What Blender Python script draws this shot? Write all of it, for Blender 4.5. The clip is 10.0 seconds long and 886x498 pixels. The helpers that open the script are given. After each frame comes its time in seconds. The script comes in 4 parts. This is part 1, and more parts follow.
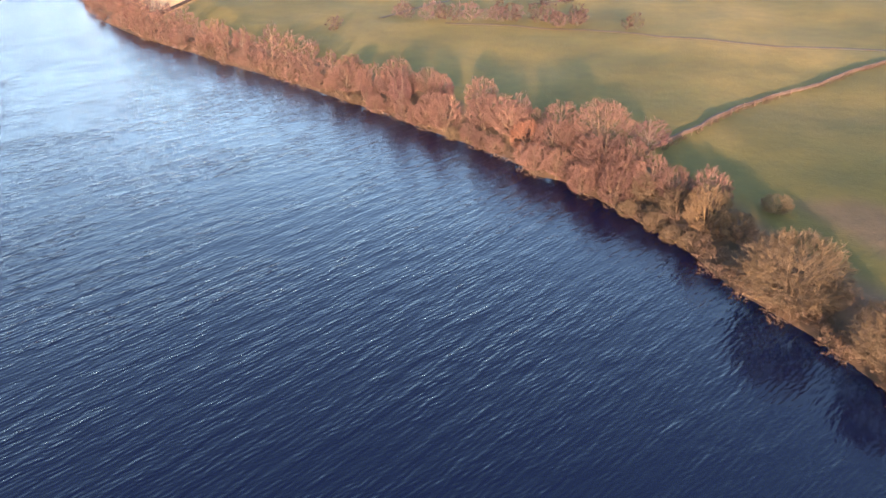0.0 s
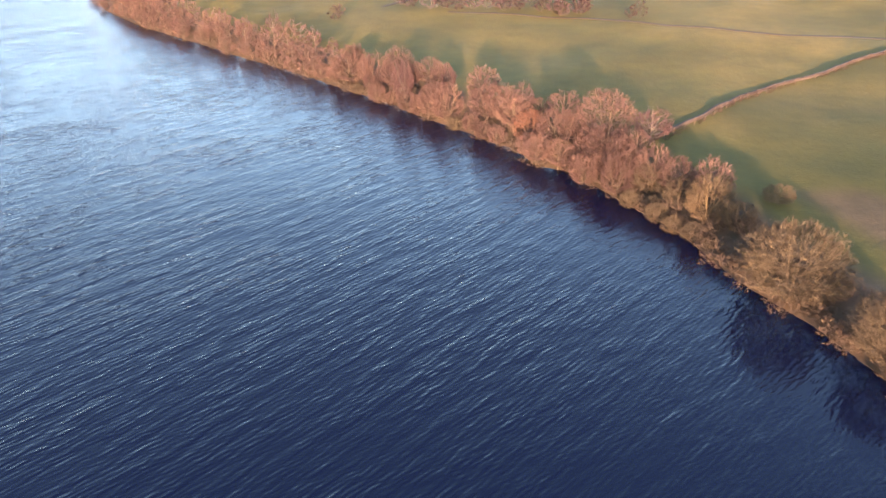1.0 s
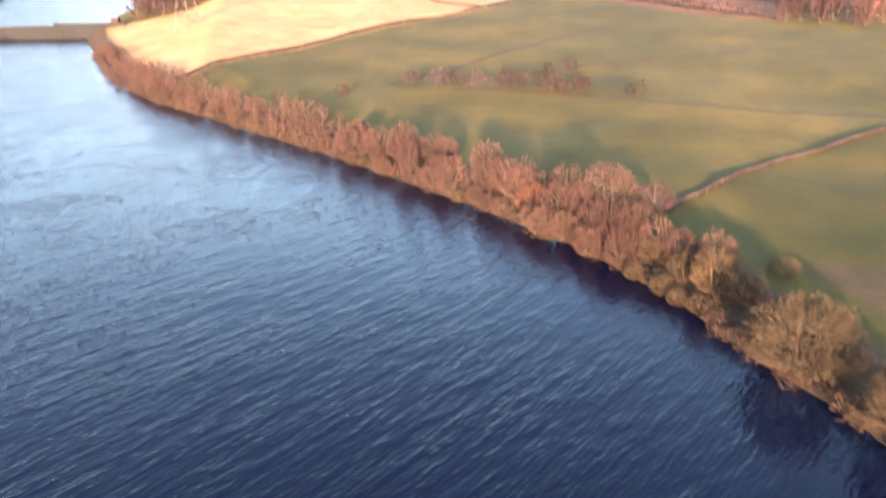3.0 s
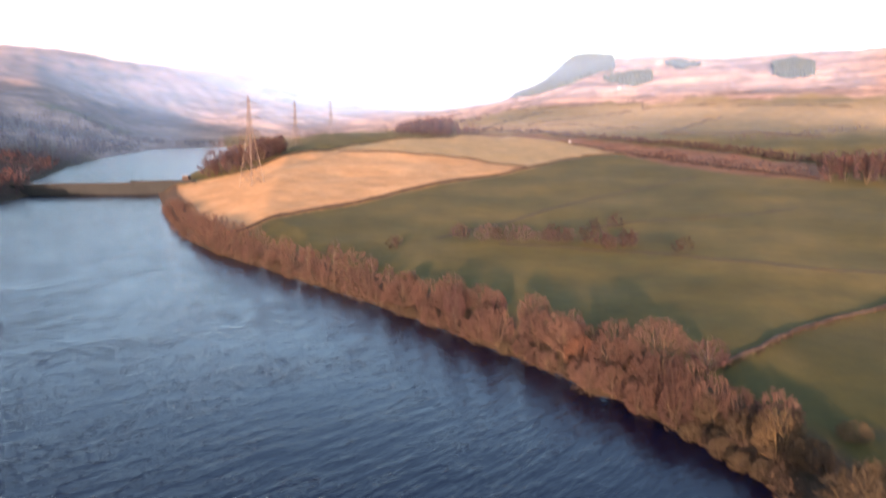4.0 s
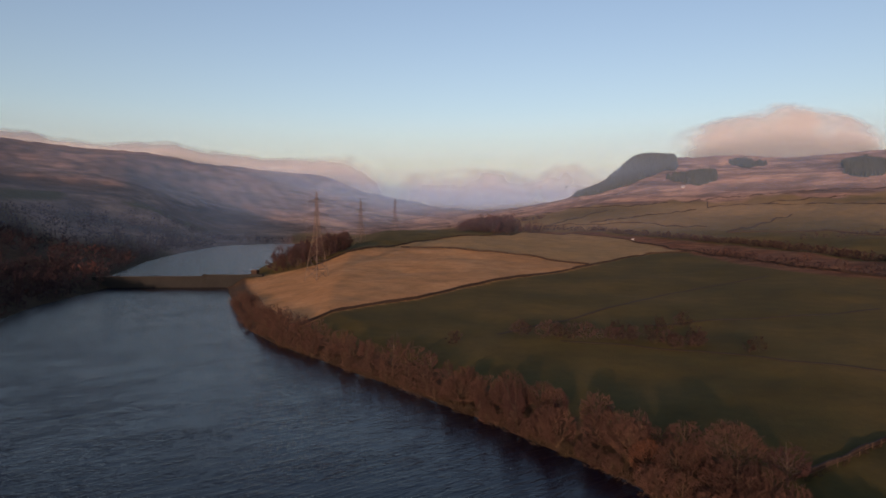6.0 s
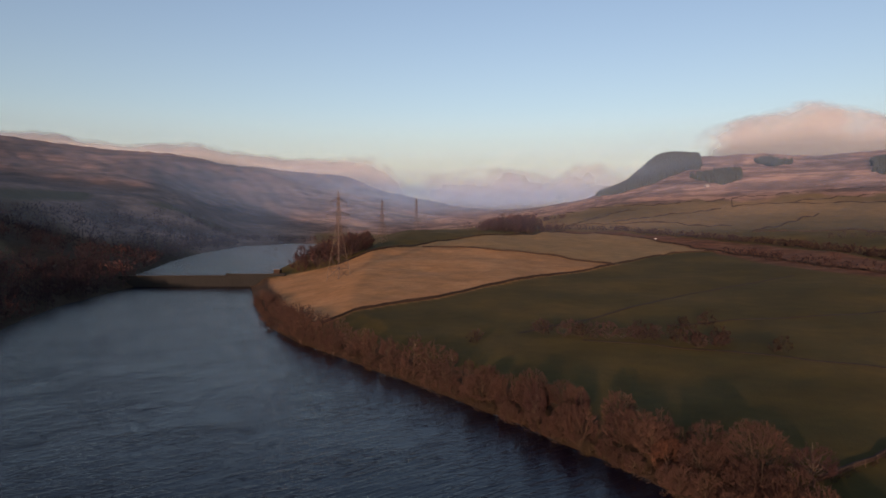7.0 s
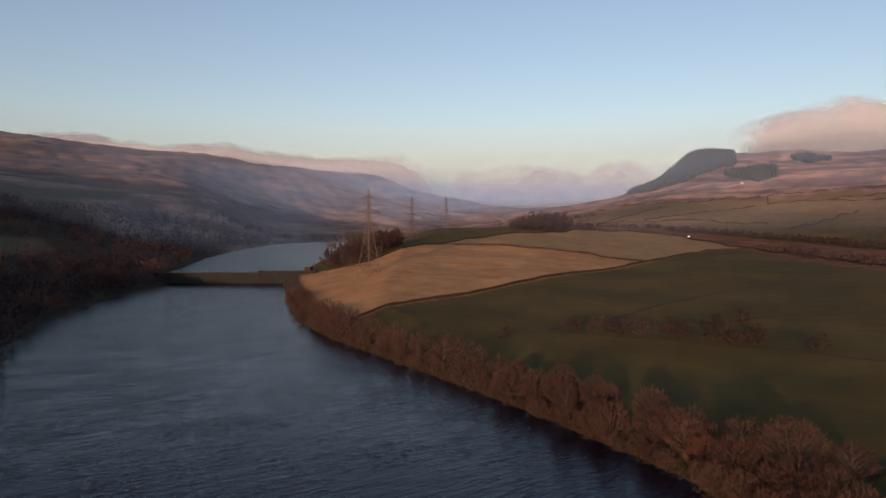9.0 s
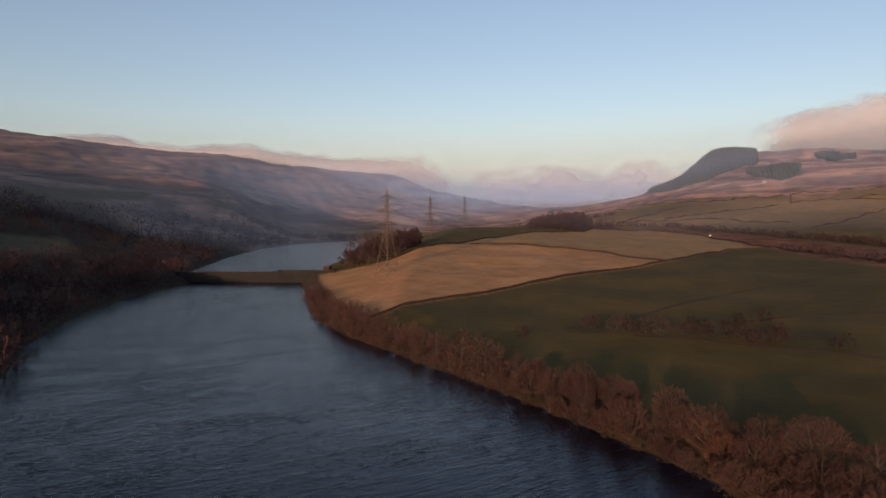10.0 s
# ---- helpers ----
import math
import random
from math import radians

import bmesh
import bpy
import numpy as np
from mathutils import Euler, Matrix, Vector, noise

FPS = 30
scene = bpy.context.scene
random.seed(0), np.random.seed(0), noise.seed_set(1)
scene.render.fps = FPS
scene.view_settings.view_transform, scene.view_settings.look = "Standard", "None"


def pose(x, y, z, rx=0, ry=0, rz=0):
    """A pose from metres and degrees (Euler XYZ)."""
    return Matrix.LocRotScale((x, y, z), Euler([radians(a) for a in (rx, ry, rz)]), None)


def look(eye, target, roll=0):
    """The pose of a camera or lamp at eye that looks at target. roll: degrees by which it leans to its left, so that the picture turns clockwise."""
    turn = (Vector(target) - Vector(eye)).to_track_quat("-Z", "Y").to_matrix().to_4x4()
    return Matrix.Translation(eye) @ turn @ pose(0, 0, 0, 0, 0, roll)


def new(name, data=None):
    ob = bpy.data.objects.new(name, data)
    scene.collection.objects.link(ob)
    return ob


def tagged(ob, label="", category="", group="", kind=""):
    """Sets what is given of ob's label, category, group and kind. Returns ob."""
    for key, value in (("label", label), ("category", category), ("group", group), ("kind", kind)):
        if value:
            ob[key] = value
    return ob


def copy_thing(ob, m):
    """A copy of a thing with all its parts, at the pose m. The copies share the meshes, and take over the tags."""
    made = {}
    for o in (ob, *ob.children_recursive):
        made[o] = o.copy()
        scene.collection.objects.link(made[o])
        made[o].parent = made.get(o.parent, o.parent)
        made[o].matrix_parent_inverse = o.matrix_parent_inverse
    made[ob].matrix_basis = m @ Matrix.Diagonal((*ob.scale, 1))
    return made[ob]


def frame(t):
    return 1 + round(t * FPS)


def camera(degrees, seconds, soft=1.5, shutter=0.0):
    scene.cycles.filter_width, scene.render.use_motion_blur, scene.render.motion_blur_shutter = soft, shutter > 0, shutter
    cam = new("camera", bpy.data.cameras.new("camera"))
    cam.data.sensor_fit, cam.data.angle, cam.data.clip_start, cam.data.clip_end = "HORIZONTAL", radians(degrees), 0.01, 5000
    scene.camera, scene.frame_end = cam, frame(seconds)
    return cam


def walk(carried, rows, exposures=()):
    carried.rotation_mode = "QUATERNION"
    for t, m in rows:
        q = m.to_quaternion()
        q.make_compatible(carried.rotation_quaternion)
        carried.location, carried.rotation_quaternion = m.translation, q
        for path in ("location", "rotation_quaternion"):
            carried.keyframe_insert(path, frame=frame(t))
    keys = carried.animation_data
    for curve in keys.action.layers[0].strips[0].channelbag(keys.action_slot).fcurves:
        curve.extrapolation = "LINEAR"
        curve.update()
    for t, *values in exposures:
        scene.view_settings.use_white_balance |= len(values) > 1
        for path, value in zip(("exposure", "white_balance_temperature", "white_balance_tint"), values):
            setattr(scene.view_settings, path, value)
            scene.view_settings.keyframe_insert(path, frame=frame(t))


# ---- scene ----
def eye(x, y, z, yaw, pitch, roll):
    """The drone's pose: yaw to the left, pitch up, roll."""
    yaw, pitch = radians(yaw), radians(pitch)
    ahead = Vector((-math.sin(yaw) * math.cos(pitch), math.cos(yaw) * math.cos(pitch), math.sin(pitch)))
    return look((x, y, z), Vector((x, y, z)) + ahead, roll)


cam = camera(65.3, 10.0, 1.6, 0.7)
walk(cam, [
    (0, eye(-0.61, -0.36, 42.21, 0.000, -27.891, 0.066)),
    (0.5, eye(-0.50, -0.45, 42.33, 0.272, -28.166, -0.073)),
    (1, eye(-0.44, -0.48, 42.36, 0.299, -28.768, -0.066)),
    (1.5, eye(-0.45, -0.61, 42.30, 0.279, -29.084, -0.030)),
    (2, eye(-0.48, -0.67, 42.41, 0.282, -29.235, -0.061)),
    (2.5, eye(-0.46, -0.53, 42.31, 0.218, -27.877, 0.104)),
    (3, eye(-0.46, -0.13, 41.95, 0.604, -22.746, 0.125)),
    (3.2, eye(-0.69, 0.02, 41.79, 1.486, -20.140, -0.019)),
    (4.3, eye(-0.40, -0.19, 41.90, 5.383, -6.266, 0.179)),
    (4.5, eye(-0.31, -0.14, 41.82, 5.834, -3.773, 0.214)),
    (5, eye(-0.21, -0.01, 41.62, 6.800, -2.180, 0.171)),
    (5.5, eye(-0.21, 0.02, 41.45, 8.307, -2.178, 0.185)),
    (7, eye(-0.03, -0.06, 40.90, 11.491, -2.184, 0.092)),
    (7.5, eye(-0.09, -0.04, 40.76, 11.917, -2.227, 0.052)),
    (8, eye(-0.05, -0.03, 40.52, 12.467, -2.240, 0.070)),
    (8.5, eye(-0.04, 0.01, 40.35, 13.152, -2.273, 0.009)),
    (9, eye(-0.00, 0.00, 40.00, 13.960, -2.294, 0.000)),
    (9.5, eye(-0.01, 0.05, 39.75, 14.731, -2.299, -0.042)),
    (10, eye(0.15, 0.22, 39.52, 15.510, -2.295, -0.105)),
], [(0, 4.02, 7150, 20), (2.5, 4.1, 7350, 20), (3.2, 3.92, 7350, 21), (4.3, 2.15, 7150, 24), (4.5, 1.55, 7250, 26), (5.0, 0.88, 7500, 28), (5.5, 0.66, 7600, 28), (7, 0.66, 7650, 28), (10, 0.7, 7800, 28)])

# ---- light ----
SUN_UP, SUN_AZ = 6.3, 175.0  # degrees; the azimuth to the left of +y
world = bpy.data.worlds.new("world")
scene.world = world
world.use_nodes = True
wn, wl = world.node_tree.nodes, world.node_tree.links
sky = wn.new("ShaderNodeTexSky")
sky.sky_type, sky.sun_disc = "NISHITA", False
sky.sun_elevation, sky.sun_rotation = radians(SUN_UP), radians(-SUN_AZ)
sky.air_density, sky.dust_density, sky.ozone_density, sky.altitude = 1.0, 1.8, 2.2, 300
wl.new(sky.outputs[0], wn["Background"].inputs[0])
wn["Background"].inputs[1].default_value = 0.15
sun = new("sun", bpy.data.lights.new("sun", "SUN"))
sun.data.energy, sun.data.angle, sun.data.color = 3.5, radians(0.6), (1.0, 0.66, 0.46)
sun_way = Vector((-math.sin(radians(SUN_AZ)) * math.cos(radians(SUN_UP)), math.cos(radians(SUN_AZ)) * math.cos(radians(SUN_UP)), math.sin(radians(SUN_UP))))
sun.matrix_world = look(sun_way * 900, (0, 0, 0))


# ---- materials ----
class Mat:
    """A node material in the making."""

    def __init__(self, name, rough=0.9, spec=0.2):
        self.m = bpy.data.materials.new(name)
        self.m.use_nodes = True
        self.n, self.l = self.m.node_tree.nodes, self.m.node_tree.links
        self.b = self.n["Principled BSDF"]
        self.b.inputs["Roughness"].default_value = rough
        self.b.inputs["Specular IOR Level"].default_value = spec

    def node(self, kind, **values):
        nd = self.n.new(kind)
        for k, v in values.items():
            nd.inputs[k].default_value = v
        return nd

    def link(self, a, b):
        self.l.new(a, b)
        return self

    def coords(self, scale=(1, 1, 1), turn=0.0, world_space=True):
        tc = self.node("ShaderNodeNewGeometry").outputs["Position"] if world_space else self.node("ShaderNodeTexCoord").outputs["Object"]
        mp = self.node("ShaderNodeMapping", Scale=scale, Rotation=(0, 0, radians(turn)))
        self.link(tc, mp.inputs[0])
        return mp.outputs[0]

    def noise(self, scale, detail=4, rough=0.6, vec=None, distort=0.0):
        nz = self.node("ShaderNodeTexNoise", Scale=scale, Detail=detail, Roughness=rough, Distortion=distort)
        self.link(vec if vec is not None else self.coords(), nz.inputs["Vector"])
        return nz.outputs["Fac"]

    def ramp(self, fac, stops):
        r = self.n.new("ShaderNodeValToRGB")
        while len(r.color_ramp.elements) < len(stops):
            r.color_ramp.elements.new(0.5)
        for e, (p, c) in zip(r.color_ramp.elements, stops):
            e.position, e.color = p, (*c, 1) if len(c) == 3 else c
        self.link(fac, r.inputs[0])
        return r.outputs[0]

    def grey(self, fac, a, b, low=0.0, high=1.0):
        r = self.node("ShaderNodeMapRange")
        for k, v in zip(("From Min", "From Max", "To Min", "To Max"), (a, b, low, high)):
            r.inputs[k].default_value = v
        self.link(fac, r.inputs[0])
        return r.outputs[0]

    def mix(self, fac, a, b, how="MIX"):
        x = self.n.new("ShaderNodeMix")
        x.data_type, x.blend_type = "RGBA", how
        for socket, v in ((x.inputs[0], fac), (x.inputs[6], a), (x.inputs[7], b)):
            if isinstance(v, (int, float)):
                socket.default_value = v
            elif isinstance(v, tuple):
                socket.default_value = (*v, 1)
            else:
                self.link(v, socket)
        return x.outputs[2]

    def math(self, how, a, b=0.0, clamp=False):
        x = self.n.new("ShaderNodeMath")
        x.operation, x.use_clamp = how, clamp
        for socket, v in zip(x.inputs, (a, b)):
            if isinstance(v, (int, float)):
                socket.default_value = v
            else:
                self.link(v, socket)
        return x.outputs[0]

    def attr(self, name):
        a = self.n.new("ShaderNodeAttribute")
        a.attribute_name = name
        return a.outputs["Fac"]

    def chance(self):
        return self.n.new("ShaderNodeObjectInfo").outputs["Random"]

    def colour(self, c):
        if isinstance(c, tuple):
            self.b.inputs["Base Color"].default_value = (*c, 1)
        else:
            self.link(c, self.b.inputs["Base Color"])
        return self

    def bump(self, height, strength=0.4, distance=0.05):
        bp = self.node("ShaderNodeBump", Strength=strength, Distance=distance)
        self.link(height, bp.inputs["Height"])
        self.link(bp.outputs[0], self.b.inputs["Normal"])
        return self


def ground_material():
    m = Mat("hill_ground", 0.95, 0.1)
    big, fine, tuft = m.noise(0.018, 5, 0.6), m.noise(0.25, 5, 0.65), m.noise(1.4, 3, 0.7)
    pasture = m.ramp(big, [(0.3, (0.046, 0.041, 0.010)), (0.48, (0.068, 0.055, 0.014)), (0.64, (0.104, 0.076, 0.023))])
    pasture = m.mix(m.grey(fine, 0.35, 0.7, 0, 0.45), pasture, (0.071, 0.047, 0.015))
    hay = m.ramp(m.noise(0.03, 6, 0.65), [(0.3, (0.313, 0.171, 0.078)), (0.5, (0.380, 0.216, 0.104)), (0.7, (0.427, 0.261, 0.137))])
    hay = m.mix(m.grey(fine, 0.4, 0.7, 0, 0.5), hay, (0.278, 0.139, 0.058))
    contour = m.coords((1, 1, 5))
    heather = m.ramp(m.noise(0.005, 7, 0.62, contour, 0.6), [(0.36, (0.156, 0.102, 0.086)), (0.46, (0.300, 0.180, 0.138)), (0.57, (0.504, 0.306, 0.222)), (0.7, (0.480, 0.306, 0.210))])
    heather = m.mix(m.grey(m.noise(0.011, 7, 0.7, contour), 0.45, 0.6, 0, 0.7), heather, (0.085, 0.058, 0.05))
    litter = m.ramp(fine, [(0.3, (0.026, 0.019, 0.015)), (0.7, (0.063, 0.041, 0.028))])
    pasture = m.mix(m.attr("lush"), pasture, m.ramp(big, [(0.35, (0.033, 0.033, 0.008)), (0.5, (0.048, 0.041, 0.011)), (0.64, (0.081, 0.060, 0.020))]))
    c = m.mix(m.attr("upland"), pasture, (0.370, 0.246, 0.129))
    c = m.mix(m.attr("hay"), c, hay)
    fern = m.ramp(m.noise(0.06, 5, 0.7), [(0.35, (0.067, 0.028, 0.017)), (0.5, (0.141, 0.059, 0.033)), (0.65, (0.185, 0.100, 0.056))])
    c = m.mix(m.attr("verge"), c, fern)
    c = m.mix(m.attr("moor"), c, heather)
    # Darker moor for the left hill: its shade is put into the colour.
    shaded_heath = m.ramp(m.noise(0.0045, 6, 0.6, contour, 0.5), [(0.38, (0.105, 0.082, 0.079)), (0.5, (0.185, 0.126, 0.112)), (0.62, (0.351, 0.220, 0.176))])
    c = m.mix(m.attr("shaded_heath"), c, m.mix(m.grey(m.noise(0.016, 7, 0.7, contour), 0.42, 0.62, 0, 0.6), shaded_heath, (0.085, 0.068, 0.064)))
    c = m.mix(m.attr("litter"), c, litter)
    c = m.mix(m.attr("glebe"), c, (0.1, 0.088, 0.055))
    c = m.mix(1.0, c, m.ramp(m.noise(0.075, 7, 0.74), [(0.34, (0.74, 0.76, 0.74)), (0.66, (1.2, 1.17, 1.14))]), "MULTIPLY")
    m.colour(m.mix(m.grey(tuft, 0.3, 0.75, 0.0, 0.35), c, (0.035, 0.032, 0.014)))
    m.bump(m.math("ADD", fine, m.math("MULTIPLY", tuft, 0.4)), 0.5, 0.35)
    return m.m


def water_material():
    m = Mat("reservoir_water", 0.13, 0.22)
    m.colour((0.0008, 0.0016, 0.0085))
    m.b.inputs["IOR"].default_value = 1.33

    def ripples(turn, long, across, detail):
        mp = m.node("ShaderNodeMapping", Rotation=(0, 0, radians(turn)), Scale=(long, across, 1))
        mp.vector_type = "TEXTURE"
        m.link(m.node("ShaderNodeNewGeometry").outputs["Position"], mp.inputs[0])
        return m.noise(1.0, detail, 0.5, mp.outputs[0], 0.25)

    def wave_train(crest, length, wobble, reach):
        """Wavelets of one length in metres, their crests turned from +x, bent over a reach in metres."""
        w = m.node("ShaderNodeTexWave", Scale=0.314 / length, Distortion=wobble, Detail=2.0, **{"Detail Scale": length / (0.314 * reach), "Detail Roughness": 0.5})
        m.link(m.coords((1, 1, 1), 90 - crest), w.inputs["Vector"])
        return w.outputs["Fac"]

    def add(*layers):
        total = 0.0
        for layer, height in layers:
            total = m.math("ADD", m.math("MULTIPLY", layer, height), total)
        return total

    wavelets = add((wave_train(48, 0.64, 6.0, 3.0), 0.018), (wave_train(37, 0.46, 6.0, 2.2), 0.011), (wave_train(54, 1.15, 6.0, 5.5), 0.018), (wave_train(43, 1.9, 6.0, 9.0), 0.02), (wave_train(50, 3.1, 5.0, 14.0), 0.022), (ripples(46, 1.4, 0.36, 3), 0.04))
    gusts = m.math("MULTIPLY", m.grey(ripples(44, 30, 12, 3), 0.35, 0.65, 0.6, 1.2), m.grey(ripples(50, 5, 2.0, 2), 0.3, 0.7, 0.5, 1.35))
    swell = add((ripples(40, 5, 2.2, 3), 0.05), (ripples(30, 9, 5, 3), 0.09), (ripples(30, 0.4, 0.22, 2), 0.012))
    m.bump(m.math("ADD", m.math("MULTIPLY", wavelets, gusts), swell), 1.0, 1.0)
    return m.m


def twig_material(name, dark, light):
    m = Mat(name, 0.85, 0.15)
    hue = m.mix(m.chance(), dark, light)
    m.colour(m.mix(m.grey(m.noise(0.9, 3, 0.6), 0.35, 0.7, 0, 0.6), hue, tuple(0.55 * v for v in dark)))
    return m.m


def wood_material():
    """Massed bare crowns: dark purple-brown, with russet stands among them."""
    m = Mat("massed_wood_twigs", 0.9, 0.1)
    stand = m.ramp(m.noise(0.028, 3, 0.5), [(0.4, (0.032, 0.023, 0.030)), (0.55, (0.051, 0.033, 0.039)), (0.66, (0.120, 0.059, 0.054))])
    m.colour(m.mix(m.grey(m.noise(0.3, 3, 0.6), 0.35, 0.7, 0, 0.5), stand, (0.028, 0.02, 0.02)))
    return m.m


GROUND, WATER = ground_material(), water_material()
TWIGS_RED = twig_material("russet_twigs", (0.040, 0.023, 0.021), (0.079, 0.047, 0.039))
TWIGS_TAN = twig_material("tan_twigs", (0.036, 0.028, 0.019), (0.046, 0.035, 0.022))
TWIGS_GOLD = twig_material("golden_twigs", (0.051, 0.037, 0.021), (0.063, 0.044, 0.025))
TWIGS_PURPLE = twig_material("purple_birch_twigs", (0.040, 0.021, 0.022), (0.052, 0.027, 0.027))
TWIGS_GREY = twig_material("grey_bramble_stems", (0.034, 0.025, 0.018), (0.057, 0.039, 0.030))
TWIGS_DARK = twig_material("dark_wood_twigs", (0.029, 0.019, 0.022), (0.050, 0.032, 0.033))
WOOD_TWIGS = wood_material()
LEAVES_RUST = twig_material("rust_beech_leaves", (0.076, 0.036, 0.024), (0.090, 0.044, 0.030))
BARK = twig_material("grey_brown_bark", (0.049, 0.038, 0.028), (0.081, 0.061, 0.044))
BARK_TAN = twig_material("tan_willow_bark", (0.060, 0.045, 0.030), (0.081, 0.061, 0.039))
BARK_GOLD = twig_material("golden_willow_bark", (0.075, 0.053, 0.028), (0.090, 0.063, 0.034))
BARK_WHITE = twig_material("white_birch_bark", (0.081, 0.066, 0.054), (0.110, 0.094, 0.079))


def plain(name, a, b, scale=1.5, rough=0.9, relief=0.3, depth=0.03, metal=0.0):
    m = Mat(name, rough, 0.2)
    m.b.inputs["Metallic"].default_value = metal
    tone = m.mix(m.grey(m.noise(scale, 5, 0.65), 0.3, 0.7), a, b)
    m.colour(m.mix(m.grey(m.noise(scale * 0.08, 3, 0.6), 0.35, 0.7, 0, 0.4), tone, tuple(0.6 * v for v in a)))
    m.bump(m.noise(scale * 3, 4, 0.7), relief, depth)
    return m.m


STONE = plain("weathered_gritstone", (0.019, 0.013, 0.011), (0.039, 0.027, 0.021), 2.5, relief=0.6)
# Near black: the shade on the dam is put into its stone colour.
DAM_STONE = plain("shade_dark_dam_masonry", (0.009, 0.011, 0.012), (0.016, 0.018, 0.019), 0.9, relief=0.6, depth=0.08)
COPING = plain("pale_coping_stone", (0.025, 0.022, 0.018), (0.040, 0.034, 0.029), 1.0)
STEEL = plain("galvanised_steel", (0.045, 0.035, 0.032), (0.085, 0.066, 0.06), 0.8, 0.6, 0.1)
GLASS_BROWN = plain("insulator_glass", (0.06, 0.04, 0.03), (0.1, 0.07, 0.05), 2, 0.3)
EARTH = plain("rusty_earth_bank", (0.018, 0.012, 0.007), (0.034, 0.021, 0.013), 0.7, relief=0.6)
POST_WOOD = plain("weathered_fence_wood", (0.042, 0.029, 0.021), (0.065, 0.046, 0.033), 3)
BRACKEN = twig_material("dead_red_bracken", (0.016, 0.008, 0.008), (0.023, 0.012, 0.012))
CONIFER = plain("dark_spruce_needles", (0.02, 0.028, 0.02), (0.04, 0.045, 0.03), 0.1)
WHITE_WASH = plain("whitewashed_render", (0.240, 0.228, 0.210), (0.300, 0.288, 0.270), 1)
SLATE = plain("grey_roof_slate", (0.1, 0.1, 0.11), (0.17, 0.17, 0.18), 2)
CAR_PAINT = plain("white_car_paint", (0.75, 0.75, 0.75), (0.8, 0.8, 0.8), 2, 0.25, 0.0)
RUBBER = plain("black_rubber", (0.02, 0.02, 0.02), (0.03, 0.03, 0.03), 5)
GLAZING = plain("dark_glazing", (0.02, 0.025, 0.03), (0.03, 0.035, 0.04), 1, 0.1, 0.0)


def haze_sheet(name, tone, fine, soft_from, soft_to):
    """Painted mist and haze for thin sheets: part see-through, part tinted scatter."""
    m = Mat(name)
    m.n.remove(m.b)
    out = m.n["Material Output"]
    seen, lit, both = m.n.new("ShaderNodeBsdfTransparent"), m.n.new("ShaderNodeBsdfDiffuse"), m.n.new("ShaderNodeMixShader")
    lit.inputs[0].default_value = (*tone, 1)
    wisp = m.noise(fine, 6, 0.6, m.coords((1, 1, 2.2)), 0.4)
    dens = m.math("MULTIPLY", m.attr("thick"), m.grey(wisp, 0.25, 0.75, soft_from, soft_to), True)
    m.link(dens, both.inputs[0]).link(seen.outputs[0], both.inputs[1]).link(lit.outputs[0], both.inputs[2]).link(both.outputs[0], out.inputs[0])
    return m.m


# The blue of distant air is put into this colour.
MIST_HAZE = haze_sheet("blue_mist_haze", (0.13, 0.24, 0.45), 0.0012, 0.85, 1.12)
HAZE = haze_sheet("far_haze", (0.31, 0.32, 0.39), 0.0004, 0.95, 1.05)


def cloud_material():
    m = Mat("lit_cloud")
    m.n.remove(m.b)
    out = m.n["Material Output"]
    seen, lit, both = m.n.new("ShaderNodeBsdfTransparent"), m.n.new("ShaderNodeBsdfDiffuse"), m.n.new("ShaderNodeMixShader")
    lit.inputs[0].default_value = (0.25, 0.27, 0.31, 1)
    billow = m.noise(0.0036, 6, 0.52, m.coords((1, 1, 1.7)), 0.0)
    body = m.math("ADD", m.attr("thick"), m.math("MULTIPLY", m.math("SUBTRACT", billow, 0.5), 2.2))
    soft = m.node("ShaderNodeMapRange", **{"From Min": 0.0, "From Max": 1.1, "To Min": 0.0, "To Max": 0.9})
    soft.interpolation_type = "SMOOTHSTEP"
    m.link(body, soft.inputs[0])
    m.link(soft.outputs[0], both.inputs[0]).link(seen.outputs[0], both.inputs[1]).link(lit.outputs[0], both.inputs[2]).link(both.outputs[0], out.inputs[0])
    bp = m.node("ShaderNodeBump", Strength=0.3, Distance=60.0)
    m.link(billow, bp.inputs["Height"]).link(bp.outputs[0], lit.inputs["Normal"])
    return m.m


CLOUD = cloud_material()


# ---- the lie of the land: heights in metres over the lower reservoir ----
# Azimuth in degrees to the left of +y, seen from the middle of the lake.
# Azimuths 110 to 150: unseen high ground, added to shade the left hillside.
AZ = [-180, -120, -60, -26, -17, -10, -6, -3, 0, 7, 13, 20, 24, 28, 34, 48, 75, 110, 150, 162, 180]
NEAR_Z = [4, 5, 6, 6, 6, 5.5, 5, 5, 5, 5, 5, 5, 4, 5, 12, 18, 20, 20, 10, 5, 4]
BROW_R = [600, 500, 450, 450, 500, 650, 740, 800, 850, 900, 850, 700, 600, 600, 500, 500, 500, 500, 500, 500, 600]
BROW_Z = [15, 20, 16, 14, 16, 21, 25, 28, 32, 35, 31, 28, 14, 8, 25, 45, 50, 60, 60, 20, 15]
TOE_R = [1000, 900, 850, 850, 900, 950, 1000, 1050, 1100, 1300, 1300, 1300, 1300, 1250, 1000, 1000, 1000, 1000, 1000, 1000, 1000]
TOE_Z = [20, 30, 35, 36, 38, 40, 45, 47, 47, 36, 15, 10, 9, 12, 60, 95, 100, 190, 180, 40, 20]
MID_R = [2000, 1700, 1500, 1500, 1500, 1500, 1500, 1500, 1600, 2000, 2200, 2200, 2200, 2200, 2000, 1900, 1900, 1900, 1900, 2000, 2000]
